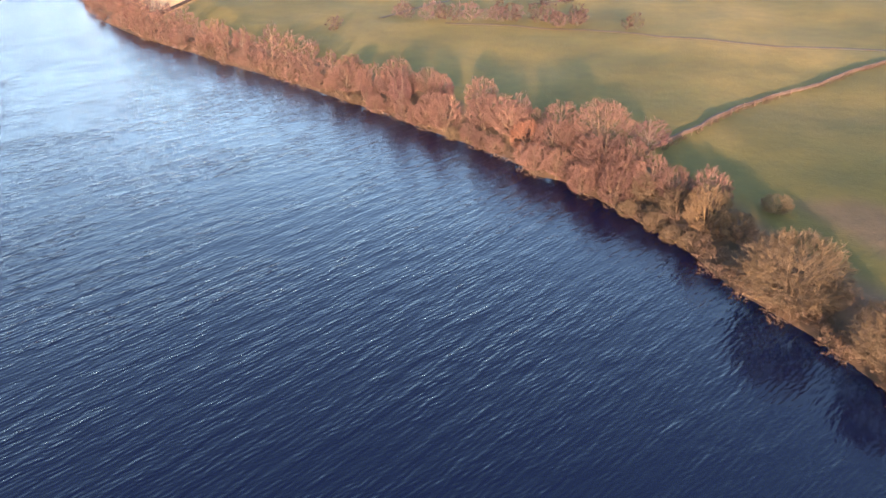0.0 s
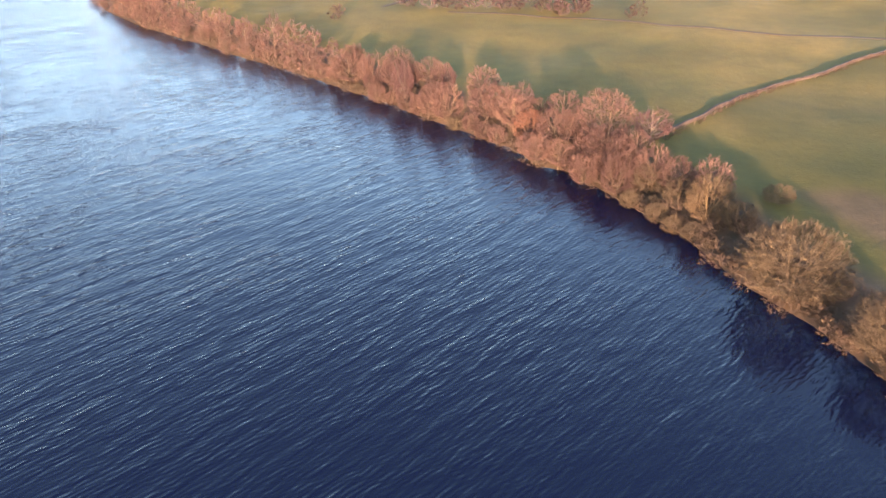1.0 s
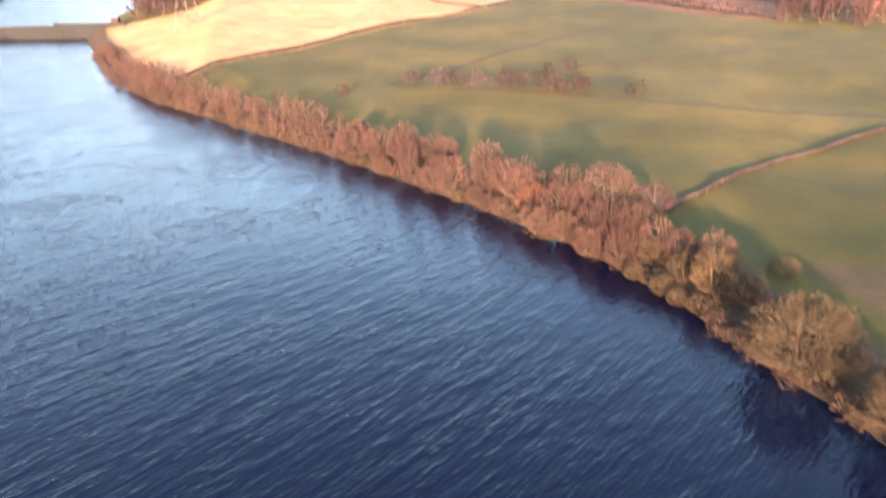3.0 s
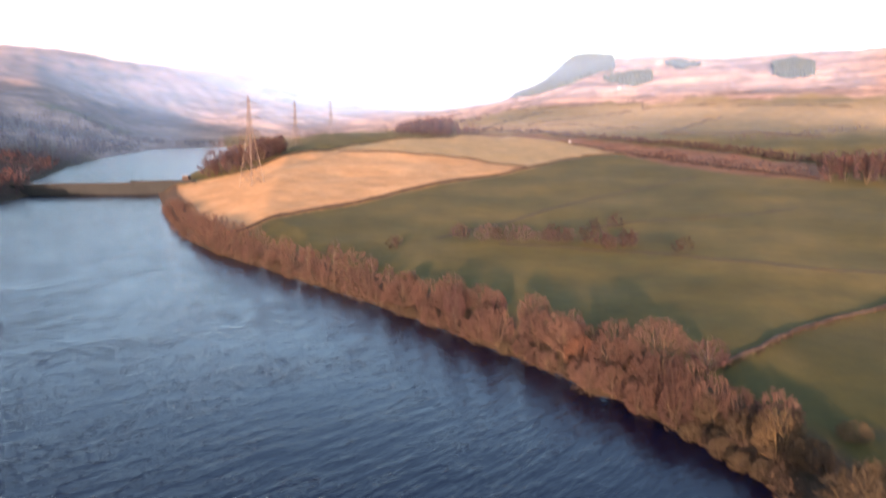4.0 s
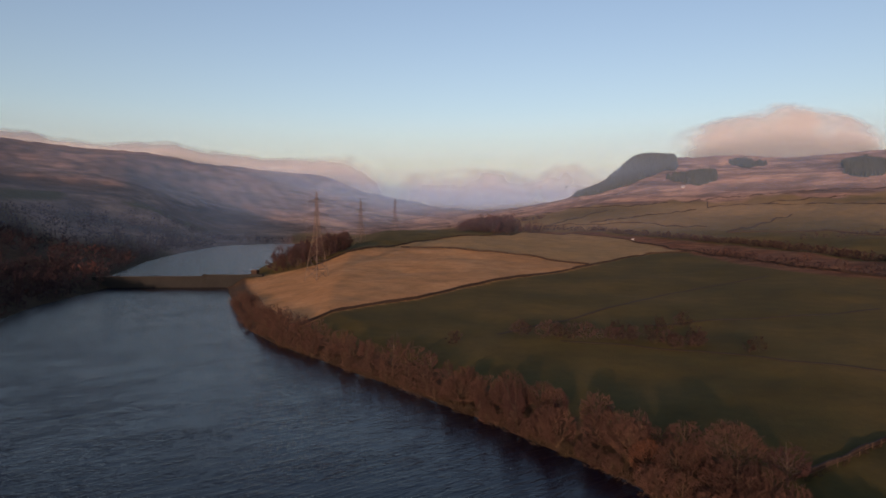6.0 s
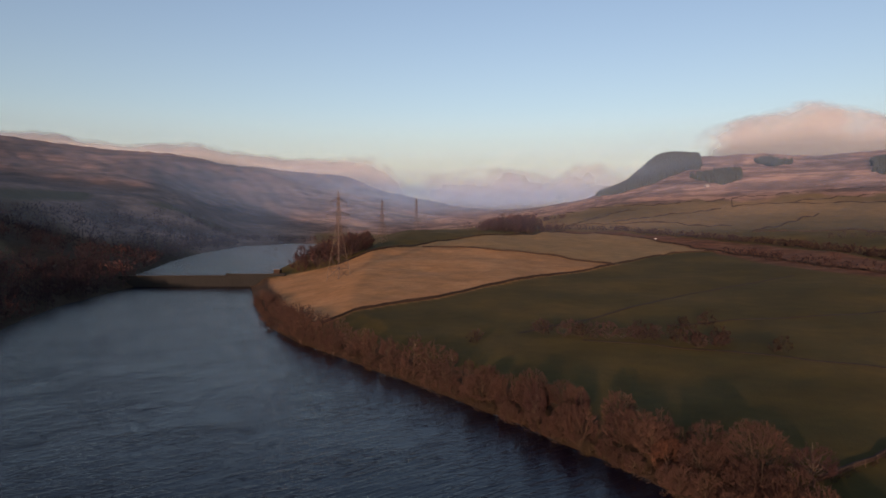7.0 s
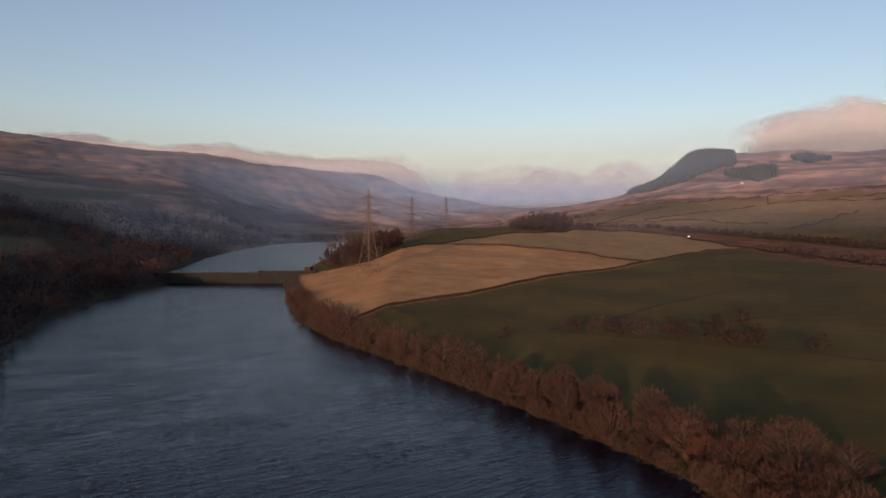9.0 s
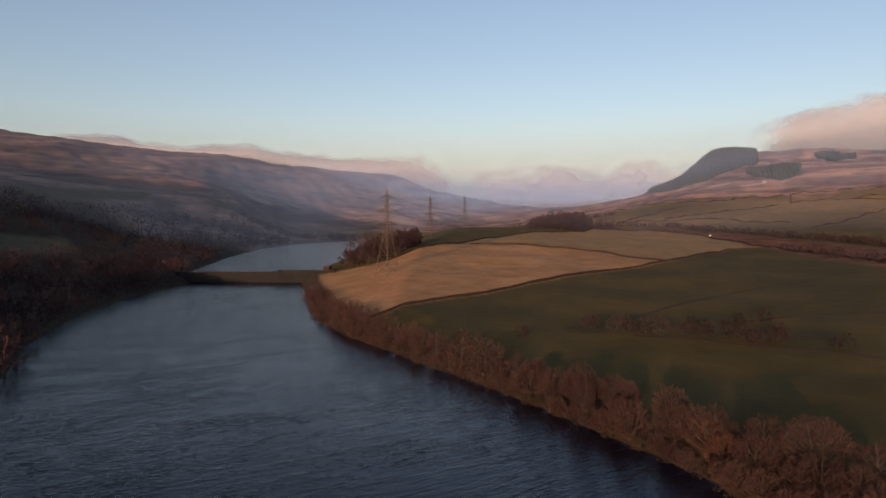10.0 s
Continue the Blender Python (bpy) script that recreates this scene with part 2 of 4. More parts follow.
MID_Z = [40, 60, 95, 104, 94, 84, 80, 76, 68, 55, 35, 55, 80, 120, 165, 185, 190, 410, 410, 80, 40]
RIDGE_R = [4000, 3600, 3300, 3300, 3300, 3300, 3300, 3300, 3400, 4300, 4200, 3600, 3500, 3400, 3200, 3000, 3000, 3000, 3000, 3600, 4000]
RIDGE_Z = [80, 120, 290, 322, 300, 312, 316, 214, 138, 84, 172, 266, 290, 302, 326, 356, 370, 490, 490, 120, 80]
FAR = 4900.0

RIGHT_SHORE = [(-209, 408), (-190, 372), (-160, 318), (-138, 280), (-118, 246), (-97, 221), (-70, 195), (-52, 177), (-38, 165),
               (-25, 151), (-11, 137), (-4, 128), (10, 113), (14.5, 104), (18.5, 102), (24, 92), (30, 81), (33, 69), (38, 59), (41, 49)]
LOWER_LAKE = RIGHT_SHORE + [(52, 10), (80, -60), (140, -220), (120, -420), (-40, -520), (-230, -420), (-250, -180), (-175, 0),
                            (-145, 80), (-153, 138), (-188, 178), (-224, 237), (-251, 296), (-279, 392), (-245, 404)]
UPPER_LAKE = [(-284, 396), (-364, 561), (-438, 749), (-491, 935), (-470, 1063), (-380, 1080), (-315, 800), (-255, 600), (-203, 425), (-242, 412)]
UPPER_LEVEL = 6.3


def outside(x, y, corners):
    """Metres by which points lie outside a closed outline (less than 0 inside it)."""
    p = np.asarray(corners, float)
    q = np.roll(p, -1, axis=0)
    best, inside = np.full(np.shape(x), 1e9), np.zeros(np.shape(x), bool)
    for (ax, ay), (bx, by) in zip(p, q):
        ux, uy = bx - ax, by - ay
        s = np.clip(((x - ax) * ux + (y - ay) * uy) / (ux * ux + uy * uy), 0, 1)
        best = np.minimum(best, np.hypot(x - ax - s * ux, y - ay - s * uy))
        if ay != by:
            inside ^= ((ay > y) != (by > y)) & (x < ux * (y - ay) / uy + ax)
    return np.where(inside, -best, best)


def ease(v, a, b):
    s = np.clip((v - a) / (b - a), 0, 1)
    return s * s * (3 - 2 * s)


FINE_AZ = np.arange(-180, 180.01, 0.5)


def round_the_lake(values):
    line = np.interp(FINE_AZ, AZ, values)
    kernel = np.hanning(9) / np.hanning(9).sum()
    return np.convolve(np.r_[line[-9:-1], line, line[1:9]], kernel, "same")[8:-8]


KNOTS = [(round_the_lake([r] * 21) if np.isscalar(r) else round_the_lake(r), round_the_lake(z)) for r, z in
         ((0, [1.5] * 21), (200, NEAR_Z), (BROW_R, BROW_Z), (TOE_R, TOE_Z), (MID_R, MID_Z), (RIDGE_R, RIDGE_Z), (FAR + 200, [0.85 * z for z in RIDGE_Z]))]
KNOT_R, KNOT_Z = np.array([k[0] for k in KNOTS]), np.array([k[1] for k in KNOTS])

swell_rng = np.random.RandomState(5)
SWELL = [(length, height, *swell_rng.uniform(0, 6.28, 2)) for length, height, many in
         ((900, 6, 3), (420, 2.6, 4), (190, 1.1, 5), (80, 0.7, 5), (33, 0.35, 6), (14, 0.1, 5)) for _ in range(many)]


def land(x, y):
    """The height of the ground, beds of the lakes included."""
    x, y = np.asarray(x, float), np.asarray(y, float)
    r, az = np.hypot(x, y), np.degrees(np.arctan2(-x, y))
    n = len(KNOTS)
    R = np.array([np.interp(az, FINE_AZ, k) for k in KNOT_R])
    Z = np.array([np.interp(az, FINE_AZ, k) for k in KNOT_Z])
    slope = np.diff(Z, axis=0) / np.diff(R, axis=0)
    tangent = np.concatenate([slope[:1], np.where(slope[1:] * slope[:-1] > 0, 2 * slope[1:] * slope[:-1] / (slope[1:] + slope[:-1] + 1e-12), 0), slope[-1:]])
    z = np.zeros_like(r)
    for k in range(n - 1):
        w = R[k + 1] - R[k]
        s = np.clip((r - R[k]) / w, 0, 1)
        h = (2 * s**3 - 3 * s**2 + 1) * Z[k] + (s**3 - 2 * s**2 + s) * w * tangent[k] + (-2 * s**3 + 3 * s**2) * Z[k + 1] + (s**3 - s**2) * w * tangent[k + 1]
        z = np.where((r >= R[k]) & (r < R[k + 1]), h, z)
    for length, height, turn, shift in SWELL:
        fade = np.clip(r / 3200, 0.02, 1) ** 1.5 if length > 100 else np.clip(r / 1500, 0.2, 1.2)
        z = z + height * fade * np.sin((x * np.cos(turn) + y * np.sin(turn)) * 6.283 / length + shift + 1.3 * np.sin((x * np.sin(turn) - y * np.cos(turn)) * 2.9 / length))
    low, up = outside(x, y, LOWER_LAKE), outside(x, y, UPPER_LAKE)
    z = np.minimum(z, 1.5 + 0.17 * np.maximum(low, 0) + 0.0006 * np.maximum(low, 0) ** 2)
    z = np.where(low < 0, -4 * ease(-low, 0, 8) - 0.2, -0.2 + (z.clip(1.2) + 0.2) * ease(low, -1.5, 9))
    z = np.minimum(z, UPPER_LEVEL + 1.5 + 0.17 * np.maximum(up, 0) + 0.0006 * np.maximum(up, 0) ** 2)
    shore = z + (np.maximum(z, UPPER_LEVEL + 1) - z) * (1 - ease(up, 2, 40)) * ease(low, 3, 12)
    damside = np.hypot(x + 243, y - 401) < 75
    shore = np.where(damside & (up < 14) & (low < 14) & (up > -1) & (x < -206), np.minimum(shore, 5.0), shore)
    return np.where(up < 0, UPPER_LEVEL - 0.4 - 3 * ease(-up, 0, 10), shore)


# ---- mesh helpers ----
def mesh_object(name, verts, faces, material, parent=None, label="", smooth=False):
    me = bpy.data.meshes.new(name)
    me.from_pydata([tuple(map(float, v)) for v in verts], [], [tuple(map(int, f)) for f in faces])
    me.materials.append(material)
    if smooth:
        me.shade_smooth()
    me.update()
    ob = new(name, me)
    if parent:
        ob.parent = parent
    if label:
        ob["label"] = label
    return ob


def part(name, bm, material, parent, label=""):
    me = bpy.data.meshes.new(name)
    bm.to_mesh(me)
    bm.free()
    me.materials.append(material)
    ob = new(name, me)
    ob.parent = parent
    if label:
        ob["label"] = label
    return ob


def thing(name, x, y, z, label, category, group="", turn=0.0, size=1.0):
    e = new(name)
    e.empty_display_size = 0.2
    e.matrix_world = pose(x, y, z, 0, 0, turn) @ Matrix.Diagonal((size, size, size, 1))
    return tagged(e, label, category, group)


# ---- ground and water ----
def build_ground():
    view = np.arange(-42, 56, 0.3)
    az = np.r_[np.arange(-180, -42, 4), view, np.arange(56, 180, 4)]
    rings = [6.0]
    while rings[-1] < FAR:
        rings.append(rings[-1] + max(1.6, 0.016 * rings[-1]))
    rings = np.array(rings)
    a, r = np.meshgrid(np.radians(az), rings)
    x, y = -np.sin(a) * r, np.cos(a) * r
    z = land(x, y)
    n, k = len(az), len(rings)
    verts = np.stack([x.ravel(), y.ravel(), z.ravel()], 1)
    i = np.arange(k - 1)[:, None] * n + np.arange(n)[None]
    j = np.arange(k - 1)[:, None] * n + (np.arange(n) + 1)[None] % n
    faces = np.stack([i, i + n, j + n, j], -1).reshape(-1, 4)
    hub = len(verts)
    verts = np.r_[verts, [[0, 0, -4.2]]]
    tris = [(hub, t, (t + 1) % n) for t in range(n)]
    ob = mesh_object("ground", verts, [*faces.tolist(), *tris], GROUND, smooth=True)
    tagged(ob, "rolling pasture, tan hay meadow and heather moor round the lakes", "ground", kind="structure")
    gx, gy = verts[:, 0], verts[:, 1]
    rr, aa = np.hypot(gx, gy), np.degrees(np.arctan2(-gx, gy))
    low = outside(gx, gy, LOWER_LAKE)
    masks = {
        "litter": (1 - ease(low, 8, 13)) + ease(aa, 24, 28) * (1 - ease(rr + 90 * np.sin(aa * 0.7), 650, 950)) + 0.75 * (1 - ease(outside(gx, gy, MUD), -2, 3)),
        "hay": 1 - ease(outside(gx, gy, HAY_MEADOW), -0.5, 2.5),
        "upland": ease(rr, 780, 1000) * (aa < 24) * (0.45 + 0.3 * np.sin(gx * 0.013 + 1) * np.sin(gy * 0.009)) + 0.65 * (1 - ease(outside(gx, gy, TOP_FIELDS), -3, 3)),
        "glebe": 1 - ease(np.minimum(np.minimum(outside(gx, gy, HILL_FIELDS), outside(gx, gy, BANK_FIELD)), outside(gx, gy, LOW_STRIP)), -4, 6),
        # Where the left hill takes the shade-darkened moor colour.
        "shaded_heath": ease(aa, 20, 28) * ease(rr + 90 * np.sin(aa * 0.7), 700, 950) * (aa < 100),
        "lush": 1 - ease(outside(gx, gy, PADDOCK), -1, 3),
        "verge": 1 - ease(outside(gx, gy, VERGE), -2, 4),
        "moor": np.where(aa > 22, ease(rr + 90 * np.sin(aa * 0.7), 700, 950), ease(rr + 60 * np.sin(aa * 0.9) + 25 * np.sin(aa * 3.1), 1430, 1560)),
    }
    for name, values in masks.items():
        ob.data.attributes.new(name, "FLOAT", "POINT").data.foreach_set("value", np.clip(values, 0, 1).astype(np.float32))
    return ob


HAY_MEADOW = [(-108, 242), (-94, 235), (-86, 255), (-76, 273), (-63, 293), (-47, 331), (-25, 376), (8, 436), (22, 463), (-26, 508), (-67, 503),
              (-89, 524), (-124, 527), (-147, 473), (-160, 435), (-185, 425), (-195, 400), (-170, 350), (-140, 292)]
TOP_FIELDS = [(22, 463), (8, 436), (68, 571), (108, 591), (70, 756), (54, 788), (-34, 858), (-68, 713), (-115, 624), (-132, 526), (-124, 527), (-89, 524), (-67, 503), (-26, 508)]
PADDOCK = [(30, 104), (44, 116), (54, 127), (66, 137), (77, 143), (86, 150), (99, 158), (140, 180), (260, 120), (200, -50), (50, 0)]
HILL_FIELDS = [(-535, 480), (-560, 505), (-620, 585), (-668, 700), (-722, 850), (-760, 910), (-735, 930), (-690, 860), (-640, 715), (-590, 600), (-505, 478)]
LOW_STRIP = [(-672, 1010), (-640, 1150), (-662, 1230), (-690, 1130), (-700, 1010)]
BANK_FIELD = [(-356, 318), (-398, 356), (-390, 402), (-364, 384), (-352, 350)]
MUD = [(48, 86), (56, 86), (66, 76), (60, 66), (52, 72)]
VERGE = [(-34, 858), (54, 788), (70, 756), (101, 593), (116, 447), (136, 407), (172, 380), (204, 450), (183, 560), (150, 660), (100, 775), (30, 866)]
build_ground()


def water_sheet(outline, level, label):
    cx, cy = np.mean([p[0] for p in outline]), np.mean([p[1] for p in outline])
    grown = []
    for px, py in outline:
        d = math.hypot(px - cx, py - cy)
        grown.append((px + 6 * (px - cx) / d, py + 6 * (py - cy) / d, level))
    ob = mesh_object("water", grown, [tuple(range(len(grown)))], WATER)
    return tagged(ob, label, "reservoir", kind="structure")


water_sheet(LOWER_LAKE, 0.0, "dark blue wind-rippled water of the lower reservoir")
water_sheet(UPPER_LAKE, UPPER_LEVEL, "pale blue water of the upper reservoir")


# ---- trees ----
def limb(verts, faces, path, radii, sides):
    """A tapered round limb along a path."""
    base = len(verts)
    for k, (p, r) in enumerate(zip(path, radii)):
        way = (path[min(k + 1, len(path) - 1)] - path[max(k - 1, 0)]).normalized()
        u = way.orthogonal().normalized()
        w = way.cross(u)
        for s in range(sides):
            q = 6.283 * s / sides
            verts.append(p + r * (math.cos(q) * u + math.sin(q) * w))
    for k in range(len(path) - 1):
        for s in range(sides):
            a, b = base + k * sides + s, base + k * sides + (s + 1) % sides
            faces.append((a, b, b + sides, a + sides))


def tree_meshes(seed, height, spread, stems, twigs, limbs=40, subs=6, twig_len=0.9, twig_w=0.01, low=0.15, thick=1.0):
    """Trunk and limbs; crown of branchlets and fine twigs that fills a rounded, uneven dome. low: the crown's foot as a part of the height."""
    rng = random.Random(seed)
    tv, tf, cv, cf, tips = [], [], [], [], []
    foot, middle = low * height, (0.42 + 0.35 * low) * height
    lumps = [(Vector((rng.gauss(0, 1), rng.gauss(0, 1), rng.gauss(0.3, 0.7))).normalized(), rng.uniform(-0.16, 0.16)) for _ in range(9)]

    def dome(way):
        """The crown's rim in that direction from its middle."""
        w = way.normalized()
        tall = height - middle if w.z > 0 else middle - foot
        r = 1 / math.sqrt((w.x * w.x + w.y * w.y) / spread**2 + w.z * w.z / tall**2)
        return w * r * (1 + sum(k * max(0, w.dot(l)) ** 6 for l, k in lumps))

    centre = Vector((0, 0, middle))
    trunks = []
    for s in range(stems):
        q = 6.283 * s / stems + rng.uniform(-0.5, 0.5)
        lean = 0.08 if stems == 1 else rng.uniform(0.35, 0.75)
        goal = centre + dome(Vector((math.cos(q) * lean, math.sin(q) * lean, 1))) * 0.9
        at = Vector((0.25 * math.cos(q), 0.25 * math.sin(q), -0.4)) if stems > 1 else Vector((0, 0, -0.4))
        mid = at.lerp(goal, 0.5) + Vector((rng.gauss(0, 0.25), rng.gauss(0, 0.25), 0.12 * height * (stems > 1)))
        stem = [at * (1 - t) ** 2 + mid * 2 * t * (1 - t) + goal * t * t + Vector((rng.gauss(0, 0.07), rng.gauss(0, 0.07), 0)) for t in [k / 9 for k in range(10)]]
        fat = thick * (0.019 if stems == 1 else 0.011) * height
        limb(tv, tf, stem, [fat * (1 - 0.93 * k / 9) for k in range(10)], 5)
        trunks.append((stem, fat))
    for b in range(limbs):
        up = -0.75 + 1.7 * (b + 0.5) / limbs
        q = b * 2.39996 + rng.uniform(-0.3, 0.3)
        flat = math.sqrt(max(0.02, 1 - up * up))
        way = Vector((flat * math.cos(q), flat * math.sin(q), up))
        goal = centre + dome(way) * rng.uniform(0.7, 0.9)
        stem, fat = min(trunks, key=lambda t: (t[0][6].xy - goal.xy).length + rng.random())
        k = max(1, min(7, int(9 * (0.12 + 0.55 * max(0, goal.z) / height + rng.uniform(-0.1, 0.05)))))
        at = stem[k]
        mid = at.lerp(goal, 0.5) + Vector((rng.gauss(0, 0.2), rng.gauss(0, 0.2), -0.05 * height * (up < 0.5) + rng.gauss(0, 0.2)))
        br = [at * (1 - t) ** 2 + mid * 2 * t * (1 - t) + goal * t * t for t in [n / 5 for n in range(6)]]
        r0 = fat * (1 - 0.1 * k) * 0.5
        limb(tv, tf, br, [r0 * (1 - 0.85 * n / 5) + 0.008 for n in range(6)], 4)
        for c in range(subs):
            g = rng.uniform(0.3, 1.0)
            n = min(int(g * 5), 4)
            at2 = br[n].lerp(br[n + 1], g * 5 - n)
            to = centre + dome(way + Vector((rng.gauss(0, 0.3), rng.gauss(0, 0.3), rng.gauss(0.08, 0.3)))) * rng.uniform(0.75, 0.97)
            bend = Vector((rng.gauss(0, 0.12), rng.gauss(0, 0.12), rng.gauss(0, 0.12)))
            sub = [at2, at2.lerp(to, 0.5) + bend, to]
            limb(cv, cf, sub, [0.018, 0.011, 0.004], 3)
            tips += [(sub[j].lerp(sub[j + 1], rng.random()), (sub[j + 1] - sub[j]).normalized()) for j in (0, 0, 1, 1, 1)]
    for _ in range(twigs):
        p, d = rng.choice(tips)
        out = (p - centre).normalized()
        d = (d * 0.8 + out * 0.5 + Vector((rng.gauss(0, 0.4), rng.gauss(0, 0.4), rng.gauss(0.25, 0.35)))).normalized()
        ln, w = twig_len * rng.uniform(0.35, 1.15), twig_w * rng.uniform(0.7, 1.4)
        side = d.cross(Vector((rng.gauss(0, 1), rng.gauss(0, 1), rng.gauss(0, 1)))).normalized()
        end = p + d * ln + side * rng.gauss(0, 0.1) * ln
        rim = dome(end - centre).length * rng.uniform(0.97, 1.06)
        if (end - centre).length > rim:
            end = centre + (end - centre) * (rim / (end - centre).length)
        n = len(cv)
        cv += [p - side * w, p + side * w, end]
        cf.append((n, n + 1, n + 2))
    return tv, tf, cv, cf


def leafy(seed, cv, cf, count, size):
    """Adds small withered leaves round a crown's twigs."""
    rng = random.Random(seed)
    n0 = len(cv)
    for _ in range(count):
        p = cv[rng.randrange(n0 // 3, n0)] + Vector((rng.gauss(0, 0.15), rng.gauss(0, 0.15), rng.gauss(0, 0.15)))
        u = Vector((rng.gauss(0, 1), rng.gauss(0, 1), rng.gauss(0, 1))).normalized() * size * rng.uniform(0.6, 1.3)
        w = u.orthogonal() * 0.55
        n = len(cv)
        cv += [p - u, p + w, p + u, p - w]
        cf.append((n, n + 1, n + 2, n + 3))


def make_tree(name, label, category, group, bark, twig, seed, height, spread, stems, twigs, leaves=0, **more):
    tv, tf, cv, cf = tree_meshes(seed, height, spread, stems, twigs, **more)
    if leaves:
        leafy(seed, cv, cf, leaves, 0.085)
    e = thing(name, 0, 0, 0, label, category, group)
    mesh_object("trunk", tv, tf, bark, e, smooth=True)
    mesh_object("crown", cv, cf, twig, e)
    return e


def set_down(ob, x, y, turn=0.0, size=1.0, sink=0.1, tall=1.0):
    ob.matrix_world = pose(x, y, float(land(x, y)) - sink, 0, 0, turn) @ Matrix.Diagonal((size, size, size * tall, 1))
    return ob


USED = set()


def planted(proto, x, y, turn, size, tall=1.0):
    """Sets the first one down itself, and copies after that."""
    if proto.name not in USED:
        USED.add(proto.name)
        return set_down(proto, x, y, turn, size, 0.1, tall)
    return set_down(copy_thing(proto, Matrix.Identity(4)), x, y, turn, size, 0.1, tall)


SHORE, LABEL_OAK, LABEL_ALDER = "bare trees along the shore", "leafless russet-twigged tree on the lake bank", "leafless many-stemmed alder at the water's edge"
OAKS = [make_tree("bare_tree", LABEL_OAK, "tree", SHORE, BARK, TWIGS_RED, 10 + k, 8.6, 4.0, 1, 10000, limbs=36, twig_w=0.012) for k in range(3)]
ALDERS = [make_tree("bare_tree", LABEL_ALDER, "tree", SHORE, BARK, TWIGS_RED, 20 + k, 7.4, 3.6, 4, 10000, limbs=36, low=0.06, twig_w=0.012) for k in range(3)]
WILLOWS = [make_tree("willow_tree", "broad tan leafless willow leaning over the water", "tree", SHORE, BARK_TAN, TWIGS_TAN, 30 + k, 8.0, 5.2, 9, 26000, limbs=90, subs=7, low=0.03, thick=0.42) for k in range(2)]
BIRCHES = [make_tree("birch_tree", "slim white-stemmed birch with purple twigs", "tree", SHORE, BARK_WHITE, TWIGS_PURPLE, 40 + k, 9.2, 2.6, 1, 6500, thick=0.6) for k in range(2)]
BEECHES = [make_tree("beech_tree", "young beech still holding its rust-orange winter leaves", "tree", SHORE, BARK, LEAVES_RUST, 50, 5.0, 3.2, 3, 4500, leaves=900, low=0.05)]
BIG_OAK = make_tree("bare_tree", "wide-crowned tan and russet leafless tree on the bank", "tree", SHORE, BARK_TAN, TWIGS_RED, 65, 10.5, 6.4, 5, 24000, limbs=90, subs=7, low=0.1, thick=0.6)
GOLDEN = [make_tree("willow_tree", "upright golden-barked leafless willow on the bank", "tree", SHORE, BARK_GOLD, TWIGS_GOLD, 60, 7.6, 4.2, 6, 13000, limbs=56, low=0.05)]
SMALL_WILLOW = [make_tree("willow_tree", "bushy tan leafless willow at the water's edge", "tree", SHORE, BARK_TAN, TWIGS_TAN, 35, 4.8, 3.0, 6, 7000, limbs=34, subs=5, low=0.03)]
FAR_OAKS = [make_tree("bare_tree", LABEL_OAK, "tree", SHORE, BARK, TWIGS_RED, 70 + k, 8.6, 4.0, 1 + 2 * (k % 2), 2300, limbs=17, subs=4, twig_len=1.0, twig_w=0.024) for k in range(4)]
FAR_BIRCH = [make_tree("birch_tree", "slim white-stemmed birch with purple twigs", "tree", SHORE, BARK_WHITE, TWIGS_PURPLE, 80, 9.2, 2.6, 1, 2000, limbs=20, subs=4, twig_len=1.0, twig_w=0.022, thick=0.6)]
SCRUB = [make_tree("scrub_bush", "low grey-brown bramble scrub on the lake bank", "bush", "scrub along the shore", BARK, TWIGS_GREY, 90 + k, 2.0, 1.8, 5, 850, limbs=9, subs=3, twig_len=0.55, twig_w=0.016, low=0.0) for k in range(3)]


def along(line, step, rng):
    """Places every step metres along a line, with the normal to its right."""
    out, rest = [], 0.0
    for (ax, ay), (bx, by) in zip(line, line[1:]):
        d = math.hypot(bx - ax, by - ay)
        s = rest
        while s < d:
            out.append((ax + (bx - ax) * s / d, ay + (by - ay) * s / d, (by - ay) / d, -(bx - ax) / d))
            s += step * rng.uniform(0.75, 1.25)
        rest = s - d
    return out


rng = random.Random(7)
# the trees that stand out along the near bank
HEROES = [
    (WILLOWS[0], 37.8, 65.2, 1.3, 0.9),
    (WILLOWS[1], 42.6, 53.0, 0.95, 1.05),
    (GOLDEN[0], 34.2, 82.1, 0.85, 1.05),
    (GOLDEN[0], 43.6, 83.5, 0.57, 0.62),
    (BIG_OAK, 25.6, 108.2, 0.89, 0.97),
    (BIRCHES[0], 32.0, 104.1, 1.25, 0.62),
    (BEECHES[0], 13.8, 113.8, 1.06, 1.10),
    (BEECHES[0], 23.8, 106.7, 1.07, 0.62),
    (OAKS[1], 16.3, 118.4, 0.66, 0.88),
    (ALDERS[0], 7.0, 124.0, 1.14, 0.88),
    (BIRCHES[1], -9.1, 136.8, 0.96, 1.23),
    (ALDERS[1], -0.4, 127.0, 1.03, 1.02),
    (OAKS[0], -21.7, 150.8, 1.29, 0.72),
    (ALDERS[2], 32.1, 90.1, 0.81, 0.99),
    (SMALL_WILLOW[0], 36.7, 78.1, 0.83, 1.16),
    (ALDERS[1], 24.6, 93.1, 0.81, 1.14),
    (OAKS[2], 28.3, 98.1, 0.67, 1.14),
]
for proto, x, y, size, tall in HEROES:
    planted(proto, x, y, rng.uniform(0, 360), size, tall)
taken = [(h[1], h[2], 3.4 * h[3]) for h in HEROES]
